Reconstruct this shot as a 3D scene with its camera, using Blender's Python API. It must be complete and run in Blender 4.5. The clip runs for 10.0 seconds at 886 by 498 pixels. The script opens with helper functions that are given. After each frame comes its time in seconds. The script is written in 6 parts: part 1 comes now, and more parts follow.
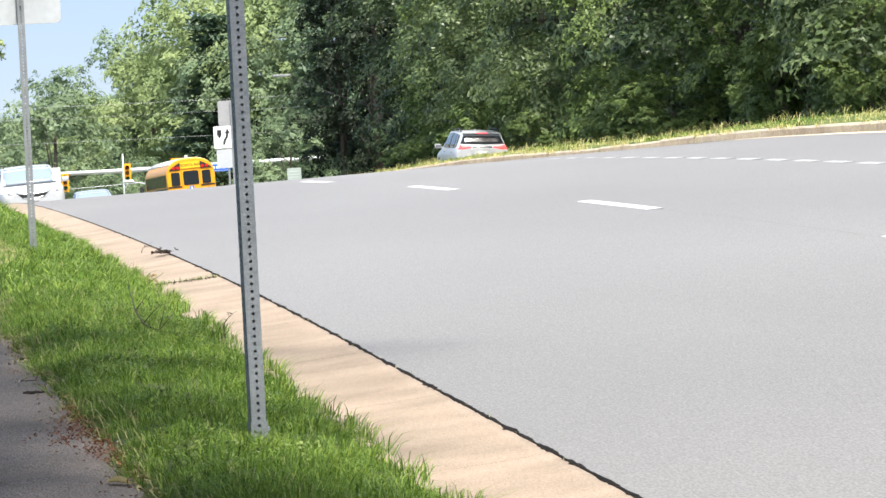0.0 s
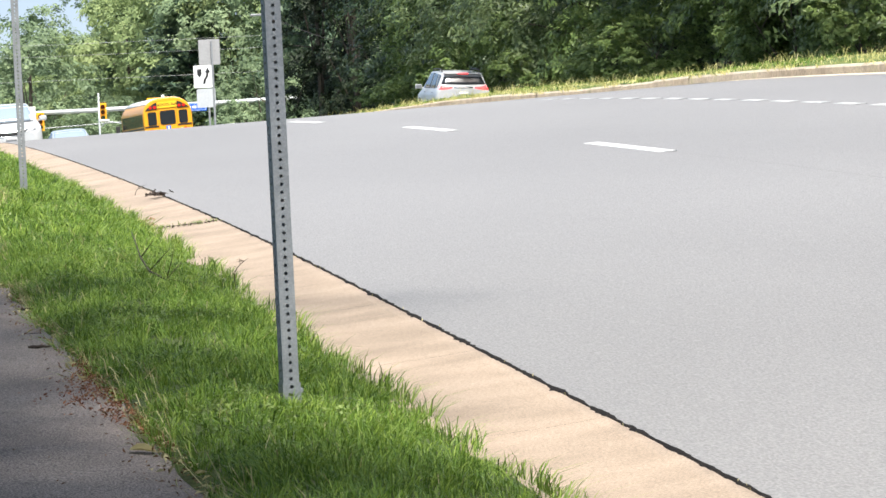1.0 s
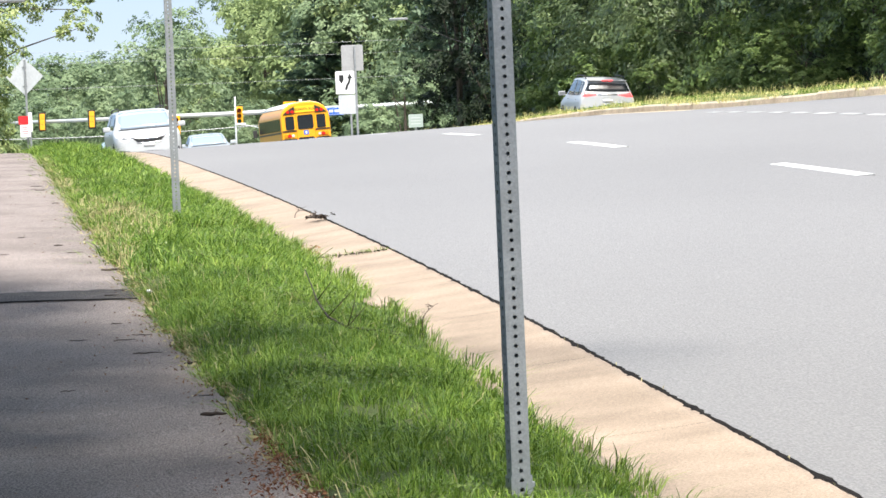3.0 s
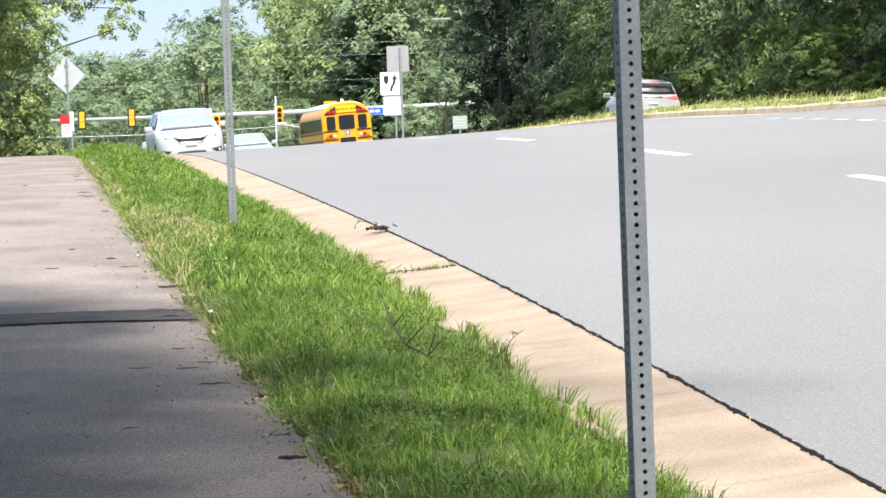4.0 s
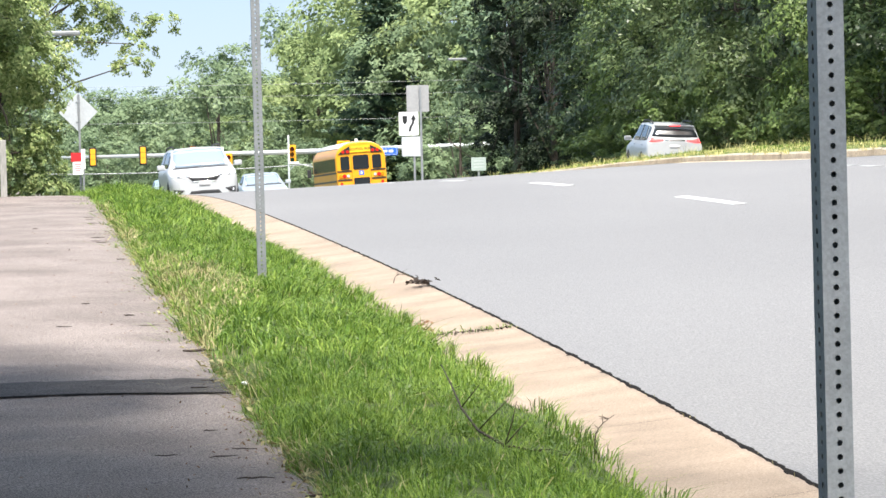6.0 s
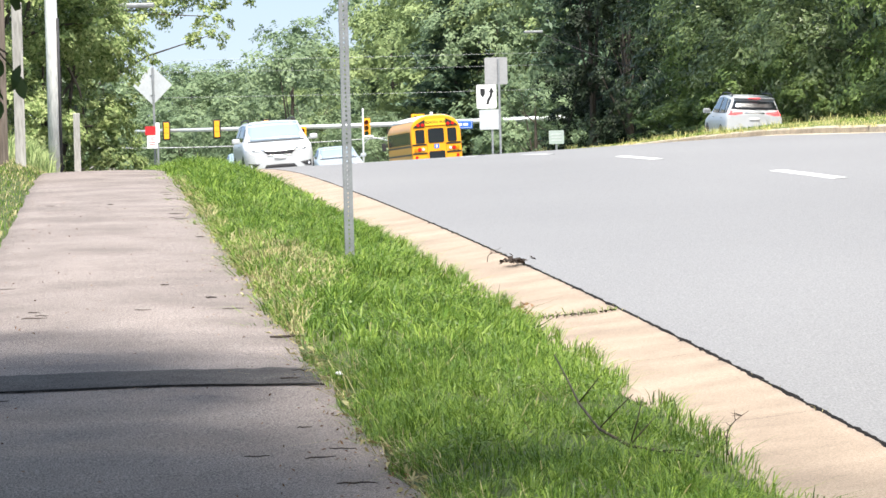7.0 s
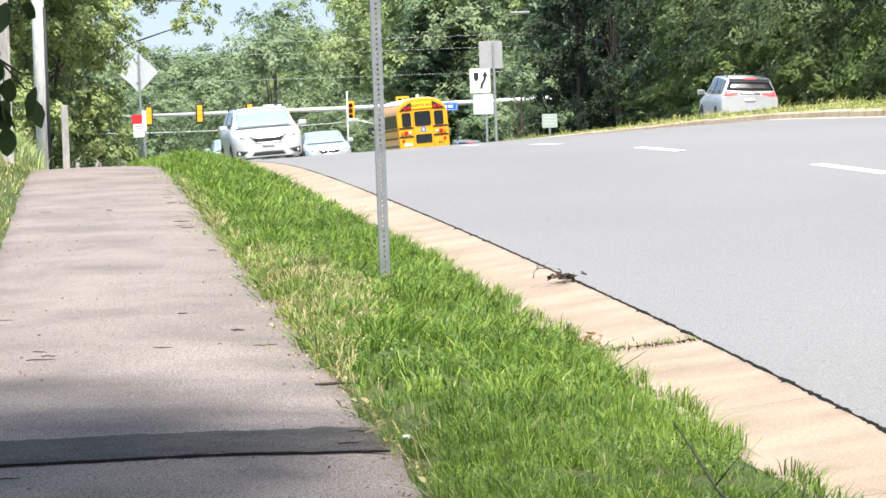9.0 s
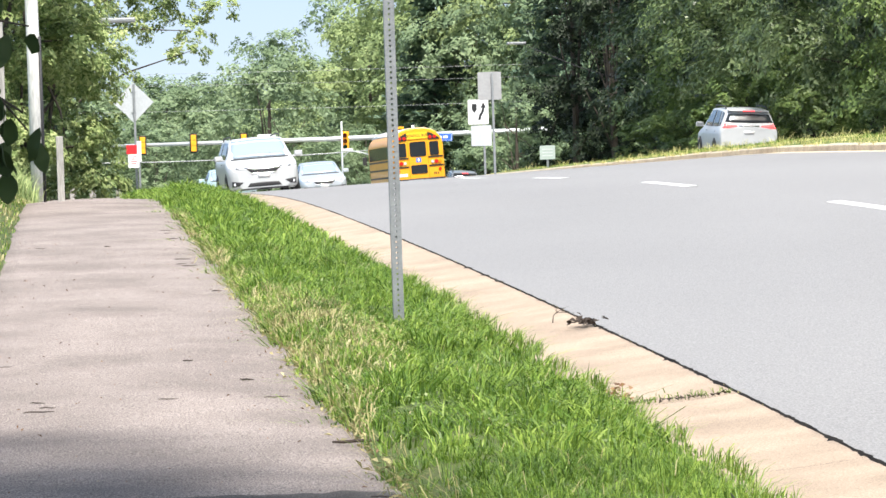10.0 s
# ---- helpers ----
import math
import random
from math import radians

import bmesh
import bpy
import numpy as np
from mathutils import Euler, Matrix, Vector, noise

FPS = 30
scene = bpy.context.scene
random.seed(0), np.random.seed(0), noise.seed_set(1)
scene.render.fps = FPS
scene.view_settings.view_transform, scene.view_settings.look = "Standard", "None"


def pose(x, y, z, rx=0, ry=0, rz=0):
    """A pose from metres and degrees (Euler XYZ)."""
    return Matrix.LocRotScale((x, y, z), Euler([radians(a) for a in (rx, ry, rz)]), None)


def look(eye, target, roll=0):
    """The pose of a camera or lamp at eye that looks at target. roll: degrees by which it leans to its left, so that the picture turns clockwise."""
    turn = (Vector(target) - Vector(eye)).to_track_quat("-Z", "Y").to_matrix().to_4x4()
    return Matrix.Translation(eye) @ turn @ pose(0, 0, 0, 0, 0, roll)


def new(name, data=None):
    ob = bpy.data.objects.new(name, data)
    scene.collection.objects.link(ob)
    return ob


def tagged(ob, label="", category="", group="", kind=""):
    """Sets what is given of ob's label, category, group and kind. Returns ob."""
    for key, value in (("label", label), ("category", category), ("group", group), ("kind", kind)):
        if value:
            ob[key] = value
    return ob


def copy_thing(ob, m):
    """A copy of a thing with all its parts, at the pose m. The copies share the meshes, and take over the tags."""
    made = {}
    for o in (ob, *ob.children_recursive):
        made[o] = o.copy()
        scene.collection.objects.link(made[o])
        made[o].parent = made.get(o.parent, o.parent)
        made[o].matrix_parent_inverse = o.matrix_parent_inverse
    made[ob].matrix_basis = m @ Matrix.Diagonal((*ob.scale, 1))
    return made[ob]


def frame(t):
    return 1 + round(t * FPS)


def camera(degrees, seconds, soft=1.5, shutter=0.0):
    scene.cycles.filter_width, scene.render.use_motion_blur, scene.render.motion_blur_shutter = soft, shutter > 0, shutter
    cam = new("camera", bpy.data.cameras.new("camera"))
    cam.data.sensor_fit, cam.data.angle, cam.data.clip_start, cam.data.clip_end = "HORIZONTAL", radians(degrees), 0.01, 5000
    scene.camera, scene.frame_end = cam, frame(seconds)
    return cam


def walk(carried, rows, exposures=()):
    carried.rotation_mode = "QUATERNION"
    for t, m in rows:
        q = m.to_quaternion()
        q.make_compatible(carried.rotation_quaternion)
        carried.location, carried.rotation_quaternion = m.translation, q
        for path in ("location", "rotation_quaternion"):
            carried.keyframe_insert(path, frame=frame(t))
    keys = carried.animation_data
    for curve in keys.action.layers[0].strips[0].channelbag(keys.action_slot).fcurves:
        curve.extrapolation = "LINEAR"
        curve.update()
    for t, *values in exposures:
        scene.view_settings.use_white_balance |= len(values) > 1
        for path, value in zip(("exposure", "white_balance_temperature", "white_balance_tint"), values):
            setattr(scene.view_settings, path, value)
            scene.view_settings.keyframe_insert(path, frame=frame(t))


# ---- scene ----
from mathutils.bvhtree import BVHTree

cam = camera(10.647, 10.0, soft=1.55)
PATH = [
    (0.0, (-1.413, -16.118, 1.003), (4.987, 33.457, -0.164), -3.00),
    (0.5, (-1.476, -15.419, 1.028), (5.009, 34.134, -0.519), -2.83),
    (1.0, (-1.481, -14.804, 1.003), (5.165, 34.719, -0.801), -2.78),
    (1.5, (-1.457, -14.198, 1.043), (4.986, 35.353, -0.764), -2.62),
    (2.0, (-1.500, -13.606, 1.082), (4.646, 35.984, -0.651), -2.54),
    (2.5, (-1.480, -13.061, 1.100), (4.175, 36.592, -0.516), -2.60),
    (3.0, (-1.497, -12.462, 1.105), (3.771, 37.231, -0.597), -2.43),
    (3.2, (-1.511, -12.243, 1.142), (3.639, 37.463, -0.531), -2.42),
    (4.3, (-1.561, -10.714, 1.160), (3.283, 39.022, -0.530), -1.90),
    (4.5, (-1.568, -10.444, 1.158), (3.419, 39.283, -0.370), -1.69),
    (5.0, (-1.539, -9.806, 1.184), (3.677, 39.907, -0.027), -1.42),
    (5.2, (-1.538, -9.535, 1.151), (3.770, 40.167, -0.093), -1.37),
    (6.3, (-1.510, -8.035, 1.179), (3.065, 41.739, -0.095), -1.43),
    (6.5, (-1.524, -7.758, 1.164), (2.947, 42.024, -0.168), -1.38),
    (7.0, (-1.515, -7.053, 1.165), (2.509, 42.762, -0.356), -1.53),
    (7.5, (-1.514, -6.422, 1.194), (2.284, 43.406, -0.469), -1.63),
    (8.0, (-1.558, -5.739, 1.221), (2.462, 44.070, -0.482), -1.91),
    (8.5, (-1.560, -5.076, 1.252), (2.516, 44.730, -0.401), -2.07),
    (9.0, (-1.619, -4.418, 1.286), (2.595, 45.374, -0.449), -2.11),
    (9.5, (-1.617, -3.861, 1.312), (2.531, 45.939, -0.354), -2.15),
    (10.0, (-1.641, -3.320, 1.317), (2.664, 46.475, -0.105), -1.89),
]
walk(cam, [(t, look(eye, target, roll)) for t, eye, target, roll in PATH],
     exposures=[(0.0, 0.97), (1.5, 0.96), (3.0, 1.05), (5.0, 1.08), (7.0, 1.09), (10.0, 1.07)])

# ---------------- sky, sun ----------------
SUN_EL, SUN_AZ = radians(62), radians(171)   # azimuth clockwise from +y
world = bpy.data.worlds.new("sky")
scene.world = world
world.use_nodes = True
wt = world.node_tree
sky = wt.nodes.new("ShaderNodeTexSky")
sky.sky_type, sky.sun_disc = "NISHITA", False
sky.sun_elevation, sky.sun_rotation = SUN_EL, SUN_AZ
sky.air_density, sky.dust_density, sky.ozone_density = 1.0, 0.9, 1.5
wt.nodes["Background"].inputs["Strength"].default_value = 0.15
tint = wt.nodes.new("ShaderNodeMix")
tint.data_type, tint.blend_type = "RGBA", "MULTIPLY"
tint.inputs["Factor"].default_value = 1.0
tint.inputs["B"].default_value = (1.23, 1.05, 0.84, 1)
wt.links.new(sky.outputs[0], tint.inputs["A"])
wt.links.new(tint.outputs["Result"], wt.nodes["Background"].inputs[0])
sun = new("sun", bpy.data.lights.new("sun", "SUN"))
sun.data.energy, sun.data.angle, sun.data.color = 4.5, radians(6), (1.0, 0.965, 0.90)
to_sun = Vector((math.sin(SUN_AZ) * math.cos(SUN_EL), math.cos(SUN_AZ) * math.cos(SUN_EL), math.sin(SUN_EL)))
sun.matrix_world = look(to_sun * 100, (0, 0, 0))


# pale haze over the horizon, all the way round
haze_mat = bpy.data.materials.new("horizon_haze")
haze_mat.use_nodes = True
hn, hl = haze_mat.node_tree.nodes, haze_mat.node_tree.links
hn.remove(hn["Principled BSDF"])
em, hg, hs, hr = hn.new("ShaderNodeEmission"), hn.new("ShaderNodeNewGeometry"), hn.new("ShaderNodeSeparateXYZ"), hn.new("ShaderNodeValToRGB")
hd = hn.new("ShaderNodeMath")
hd.operation = "DIVIDE"
hd.inputs[1].default_value = 900.0
hr.color_ramp.elements[0].color, hr.color_ramp.elements[1].color = (0.39, 0.455, 0.51, 1), (0.25, 0.37, 0.54, 1)
hr.color_ramp.elements[1].position = 0.25
hl.new(hg.outputs["Position"], hs.inputs[0])
hl.new(hs.outputs["Z"], hd.inputs[0])
hl.new(hd.outputs[0], hr.inputs[0])
hl.new(hr.outputs[0], em.inputs[0])
hl.new(em.outputs[0], hn["Material Output"].inputs["Surface"])
hz = bpy.data.meshes.new("sky_backdrop")
ring = [(3600 * math.sin(a), 3600 * math.cos(a)) for a in [k * math.tau / 48 for k in range(48)]]
hz.from_pydata([(x, y, -60) for x, y in ring] + [(x, y, 900) for x, y in ring], [], [(k, (k + 1) % 48, 48 + (k + 1) % 48, 48 + k) for k in range(48)])
hz.materials.append(haze_mat)
tagged(new("sky_backdrop", hz), label="pale blue hazy sky along the whole horizon", category="sky", kind="structure")

# ---------------- materials ----------------
def nodes_of(name):
    m = bpy.data.materials.new(name)
    m.use_nodes = True
    return m, m.node_tree.nodes, m.node_tree.links, m.node_tree.nodes["Principled BSDF"]


def ramp(N, stops):
    r = N.new("ShaderNodeValToRGB")
    while len(r.color_ramp.elements) < len(stops):
        r.color_ramp.elements.new(0.5)
    for e, (p, c) in zip(r.color_ramp.elements, stops):
        e.position, e.color = p, (*c, 1)
    return r


def surface(name, c1, c2, c3=None, coarse=1.0, fine=60.0, rough=0.85, bump=0.3, bump_scale=None, metal=0.0, fine_amt=0.25, stretch=None, spec=0.3):
    """Two scales of variation on a plain base, with fine relief."""
    m, N, L, b = nodes_of(name)
    tc = N.new("ShaderNodeTexCoord")
    src = tc.outputs["Object"]
    if stretch:
        mp = N.new("ShaderNodeMapping")
        mp.inputs["Scale"].default_value = stretch
        L.new(src, mp.inputs[0])
        src = mp.outputs[0]
    n1, n2 = N.new("ShaderNodeTexNoise"), N.new("ShaderNodeTexNoise")
    n1.inputs["Scale"].default_value, n1.inputs["Detail"].default_value = coarse, 5
    n2.inputs["Scale"].default_value, n2.inputs["Detail"].default_value = fine, 3
    for n in (n1, n2):
        L.new(src, n.inputs["Vector"])
    r = ramp(N, [(0.3, c1), (0.7, c2)] if c3 is None else [(0.3, c1), (0.55, c2), (0.75, c3)])
    L.new(n1.outputs[0], r.inputs[0])
    hsv = N.new("ShaderNodeHueSaturation")
    mr = N.new("ShaderNodeMapRange")
    mr.inputs[1].default_value, mr.inputs[2].default_value = 0.34, 0.66
    mr.inputs[3].default_value, mr.inputs[4].default_value = 1 - fine_amt, 1 + fine_amt
    L.new(n2.outputs[0], mr.inputs[0])
    L.new(mr.outputs[0], hsv.inputs["Value"])
    L.new(r.outputs[0], hsv.inputs["Color"])
    L.new(hsv.outputs[0], b.inputs["Base Color"])
    b.inputs["Roughness"].default_value, b.inputs["Metallic"].default_value = rough, metal
    b.inputs["Specular IOR Level"].default_value = spec
    bp = N.new("ShaderNodeBump")
    bp.inputs["Strength"].default_value, bp.inputs["Distance"].default_value = bump, 0.01
    n3 = n2
    if bump_scale:
        n3 = N.new("ShaderNodeTexNoise")
        n3.inputs["Scale"].default_value = bump_scale
        L.new(src, n3.inputs["Vector"])
    L.new(n3.outputs[0], bp.inputs["Height"])
    L.new(bp.outputs[0], b.inputs["Normal"])
    return m


def leafy(name, dark, mid, light, trans=0.3, rough=0.55, patch=0.4, gloss=0.25, rand=0.55):
    """Leaves or blades: each island its own shade, in patches."""
    m, N, L, b = nodes_of(name)
    geo, tc, n = N.new("ShaderNodeNewGeometry"), N.new("ShaderNodeTexCoord"), N.new("ShaderNodeTexNoise")
    n.inputs["Scale"].default_value = patch
    L.new(tc.outputs["Object"], n.inputs["Vector"])
    mix = N.new("ShaderNodeMath")
    mix.operation = "MULTIPLY_ADD"
    L.new(geo.outputs["Random Per Island"], mix.inputs[0])
    mix.inputs[1].default_value = rand
    sc = N.new("ShaderNodeMath")
    sc.operation = "MULTIPLY"
    L.new(n.outputs[0], sc.inputs[0])
    sc.inputs[1].default_value = 1.05 - rand
    L.new(sc.outputs[0], mix.inputs[2])
    r = ramp(N, [(0.15, dark), (0.5, mid), (0.9, light)])
    L.new(mix.outputs[0], r.inputs[0])
    L.new(r.outputs[0], b.inputs["Base Color"])
    b.inputs["Roughness"].default_value = rough
    b.inputs["Specular IOR Level"].default_value = gloss
    t = N.new("ShaderNodeBsdfTranslucent")
    L.new(r.outputs[0], t.inputs[0])
    ms = N.new("ShaderNodeMixShader")
    ms.inputs[0].default_value = trans
    L.new(b.outputs[0], ms.inputs[1])
    L.new(t.outputs[0], ms.inputs[2])
    L.new(ms.outputs[0], N["Material Output"].inputs["Surface"])
    return m


def plain(name, color, rough=0.5, metal=0.0, emit=0.0, coat=0.0, dirt=0.08, scale=6.0):
    m, N, L, b = nodes_of(name)
    tc, n, h, mr = N.new("ShaderNodeTexCoord"), N.new("ShaderNodeTexNoise"), N.new("ShaderNodeHueSaturation"), N.new("ShaderNodeMapRange")
    n.inputs["Scale"].default_value, n.inputs["Detail"].default_value = scale, 6
    L.new(tc.outputs["Object"], n.inputs["Vector"])
    mr.inputs[1].default_value, mr.inputs[2].default_value = 0.3, 0.7
    mr.inputs[3].default_value, mr.inputs[4].default_value = 1 - dirt, 1 + dirt
    L.new(n.outputs[0], mr.inputs[0])
    L.new(mr.outputs[0], h.inputs["Value"])
    h.inputs["Color"].default_value = (*color, 1)
    L.new(h.outputs[0], b.inputs["Base Color"])
    b.inputs["Roughness"].default_value, b.inputs["Metallic"].default_value = rough, metal
    b.inputs["Coat Weight"].default_value = coat
    if emit:
        b.inputs["Emission Color"].default_value, b.inputs["Emission Strength"].default_value = (*color, 1), emit
    return m


def glassy(name, tint, rough=0.05):
    m, N, L, b = nodes_of(name)
    b.inputs["Base Color"].default_value = (*tint, 1)
    b.inputs["Roughness"].default_value = rough
    b.inputs["Specular IOR Level"].default_value = 0.7
    return m


ASPHALT = surface("road_asphalt", (0.192, 0.184, 0.179), (0.232, 0.223, 0.217), coarse=0.22, fine=110, fine_amt=0.24, bump=0.4, rough=0.6, spec=0.5, stretch=(1, 0.30, 1))
PATH_MAT = surface("path_asphalt", (0.175, 0.147, 0.133), (0.245, 0.207, 0.189), (0.295, 0.249, 0.226), coarse=1.3, fine=130, fine_amt=0.62, bump=0.9, rough=0.92, stretch=(1.2, 0.7, 1))
PATCH_MAT = surface("tar_patch", (0.072, 0.064, 0.060), (0.112, 0.10, 0.094), coarse=5, fine=120, fine_amt=0.7, bump=0.7, rough=0.92, spec=0.2)
CONCRETE = surface("kerb_concrete", (0.255, 0.200, 0.152), (0.342, 0.268, 0.204), (0.385, 0.305, 0.236), coarse=1.7, fine=120, fine_amt=0.25, bump=0.35, rough=0.9)
MEDIAN_CON = surface("median_concrete", (0.46, 0.375, 0.275), (0.62, 0.525, 0.40), (0.50, 0.45, 0.28), coarse=1.6, fine=30, fine_amt=0.2, bump=0.5)
CRACK = surface("tar_joint", (0.006, 0.005, 0.005), (0.018, 0.015, 0.013), coarse=14, fine=80, bump=0.6, rough=0.95, spec=0.1)
SOIL = surface("soil", (0.042, 0.056, 0.016), (0.065, 0.088, 0.022), (0.075, 0.072, 0.028), coarse=2.5, fine=50, fine_amt=0.35, bump=0.8)
SEAM = surface("worn_seam", (0.135, 0.13, 0.128), (0.19, 0.183, 0.178), coarse=3, fine=60, bump=0.3)
WORN = surface("worn_paint", (0.30, 0.30, 0.30), (0.52, 0.52, 0.51), coarse=5, fine=70, fine_amt=0.15, bump=0.2, rough=0.7)
MEADOW = surface("meadow", (0.05, 0.09, 0.02), (0.10, 0.14, 0.03), (0.16, 0.16, 0.05), coarse=0.8, fine=30, fine_amt=0.4, bump=0.8)
PAINT = surface("road_paint", (0.52, 0.52, 0.51), (0.66, 0.66, 0.65), coarse=3, fine=70, fine_amt=0.08, bump=0.2, rough=0.7)
GRASS = leafy("grass_blades", (0.030, 0.064, 0.010), (0.122, 0.222, 0.027), (0.37, 0.475, 0.09), trans=0.38, patch=1.3, rough=0.45, gloss=0.38)
DRYGRASS = leafy("dry_grass", (0.24, 0.2, 0.08), (0.42, 0.37, 0.18), (0.58, 0.52, 0.3), trans=0.3, patch=2)
MEDGRASS = leafy("median_grass", (0.24, 0.24, 0.07), (0.50, 0.47, 0.17), (0.68, 0.60, 0.32), trans=0.3, patch=0.9)
LEAF = leafy("broad_leaves", (0.030, 0.058, 0.023), (0.118, 0.172, 0.060), (0.33, 0.39, 0.175), trans=0.28, patch=0.35, rand=0.35, rough=0.45, gloss=0.5)
LEAF_MID = leafy("mid_leaves", (0.034, 0.066, 0.018), (0.125, 0.19, 0.05), (0.31, 0.38, 0.12), trans=0.3, patch=0.35, rand=0.35, rough=0.5, gloss=0.4)
LEAF_DARK = leafy("dark_leaves", (0.013, 0.029, 0.012), (0.054, 0.090, 0.033), (0.185, 0.235, 0.105), trans=0.22, patch=0.35, rand=0.35, rough=0.42, gloss=0.5)
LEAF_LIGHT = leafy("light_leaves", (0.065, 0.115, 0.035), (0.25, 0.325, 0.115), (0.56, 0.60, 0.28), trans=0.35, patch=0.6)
# leaves beyond the crossing: colours paled, distance haze put into them
LEAF_FAR = leafy("hazed_far_leaves", (0.066, 0.108, 0.064), (0.188, 0.258, 0.138), (0.36, 0.435, 0.235), trans=0.3, patch=0.2, rand=0.22)
# lighter, yellower copy of LEAF_FAR, with sunlight put into the leaf colour
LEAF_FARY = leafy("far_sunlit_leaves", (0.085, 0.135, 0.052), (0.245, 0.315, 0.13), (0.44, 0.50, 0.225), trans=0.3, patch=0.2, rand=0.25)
# near black: the evergreens' own colour, and painted shade deeper in the wood
LEAF_DEEP = leafy("evergreen_and_shade_leaves", (0.007, 0.013, 0.007), (0.02, 0.032, 0.016), (0.05, 0.07, 0.032), trans=0.15, patch=0.3, rand=0.4)
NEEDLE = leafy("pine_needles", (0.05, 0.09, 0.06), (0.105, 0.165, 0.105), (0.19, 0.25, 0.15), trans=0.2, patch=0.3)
BARK = surface("bark", (0.05, 0.04, 0.03), (0.10, 0.08, 0.065), coarse=4, fine=30, fine_amt=0.3, bump=0.8, stretch=(1, 1, 0.2))
TWIG = surface("dead_twig", (0.03, 0.022, 0.018), (0.075, 0.056, 0.044), coarse=12, fine=60, bump=0.5)
STEEL = surface("galvanised_steel", (0.26, 0.27, 0.275), (0.35, 0.36, 0.365), coarse=9, fine=140, fine_amt=0.1, rough=0.5, metal=0.65, bump=0.08)
DARKSTEEL = plain("dark_cavity", (0.02, 0.02, 0.022), rough=0.7)
SIGNDULL = surface("dull_sign_aluminium", (0.30, 0.30, 0.30), (0.37, 0.37, 0.37), coarse=3, fine=20, fine_amt=0.05, rough=0.6, metal=0.2, bump=0.03)
SIGNBACK = surface("sign_aluminium", (0.50, 0.52, 0.53), (0.58, 0.60, 0.61), coarse=3, fine=20, fine_amt=0.05, rough=0.5, metal=0.4, bump=0.03)
WHITE = plain("white_sheeting", (0.80, 0.80, 0.80), rough=0.45)
BLACK = plain("black_film", (0.015, 0.015, 0.015), rough=0.5)
RED = plain("red_sheeting", (0.55, 0.02, 0.025), rough=0.45)
BLUE = plain("blue_sheeting", (0.03, 0.13, 0.55), rough=0.45)
YELLOW = plain("signal_yellow", (0.80, 0.38, 0.015), rough=0.45)
POLEWOOD = surface("weathered_pole", (0.56, 0.55, 0.52), (0.74, 0.73, 0.70), coarse=3, fine=40, fine_amt=0.2, bump=0.5, stretch=(1, 1, 0.15))
GREYWOOD = surface("grey_post_wood", (0.26, 0.25, 0.23), (0.38, 0.36, 0.33), coarse=3, fine=40, fine_amt=0.2, bump=0.5, stretch=(1, 1, 0.15))
FENCEWOOD = surface("fence_board", (0.11, 0.088, 0.072), (0.19, 0.155, 0.13), coarse=3, fine=35, fine_amt=0.25, bump=0.5, stretch=(1, 1, 0.12))


# ---------------- helpers for meshes ----------------
def mesh_np(name, verts, faces, mat, smooth=False):
    me = bpy.data.meshes.new(name)
    verts = np.asarray(verts, dtype=np.float32)
    if isinstance(faces, np.ndarray):
        n, k = faces.shape
        me.vertices.add(len(verts))
        me.vertices.foreach_set("co", verts.ravel())
        me.loops.add(n * k)
        me.loops.foreach_set("vertex_index", faces.astype(np.int32).ravel())
        me.polygons.add(n)
        me.polygons.foreach_set("loop_start", np.arange(0, n * k, k, dtype=np.int32))
        me.update(calc_edges=True)
        me.validate()
    else:
        me.from_pydata([tuple(map(float, v)) for v in verts], [], faces)
        me.update()
    me.materials.append(mat)
    if smooth:
        me.polygons.foreach_set("use_smooth", [True] * len(me.polygons))
    return me


def part(name, bm, material, parent=None, label=""):
    """Links a bmesh as one mesh object under a thing or a part."""
    me = bpy.data.meshes.new(name)
    bm.normal_update()
    bm.to_mesh(me)
    bm.free()
    me.materials.append(material)
    ob = new(name, me)
    if parent:
        ob.parent = parent
    if label:
        tagged(ob, label=label)
    return ob


def empty(name, m, label, category, group=""):
    ob = new(name)
    ob.matrix_world = m
    return tagged(ob, label=label, category=category, group=group)


def box(bm, c, size, bevel=0.0, rot=None):
    r = bmesh.ops.create_cube(bm, size=1)
    vs = r["verts"]
    bmesh.ops.scale(bm, vec=size, verts=vs)
    if bevel:
        es = list({e for v in vs for e in v.link_edges})
        out = bmesh.ops.bevel(bm, geom=es, offset=bevel, segments=2, affect="EDGES", profile=0.6)
        vs = list({v for f in out["faces"] for v in f.verts} | {v for v in vs if v.is_valid})
    if rot:
        bmesh.ops.rotate(bm, matrix=rot, verts=vs)
    bmesh.ops.translate(bm, vec=c, verts=vs)
    return vs


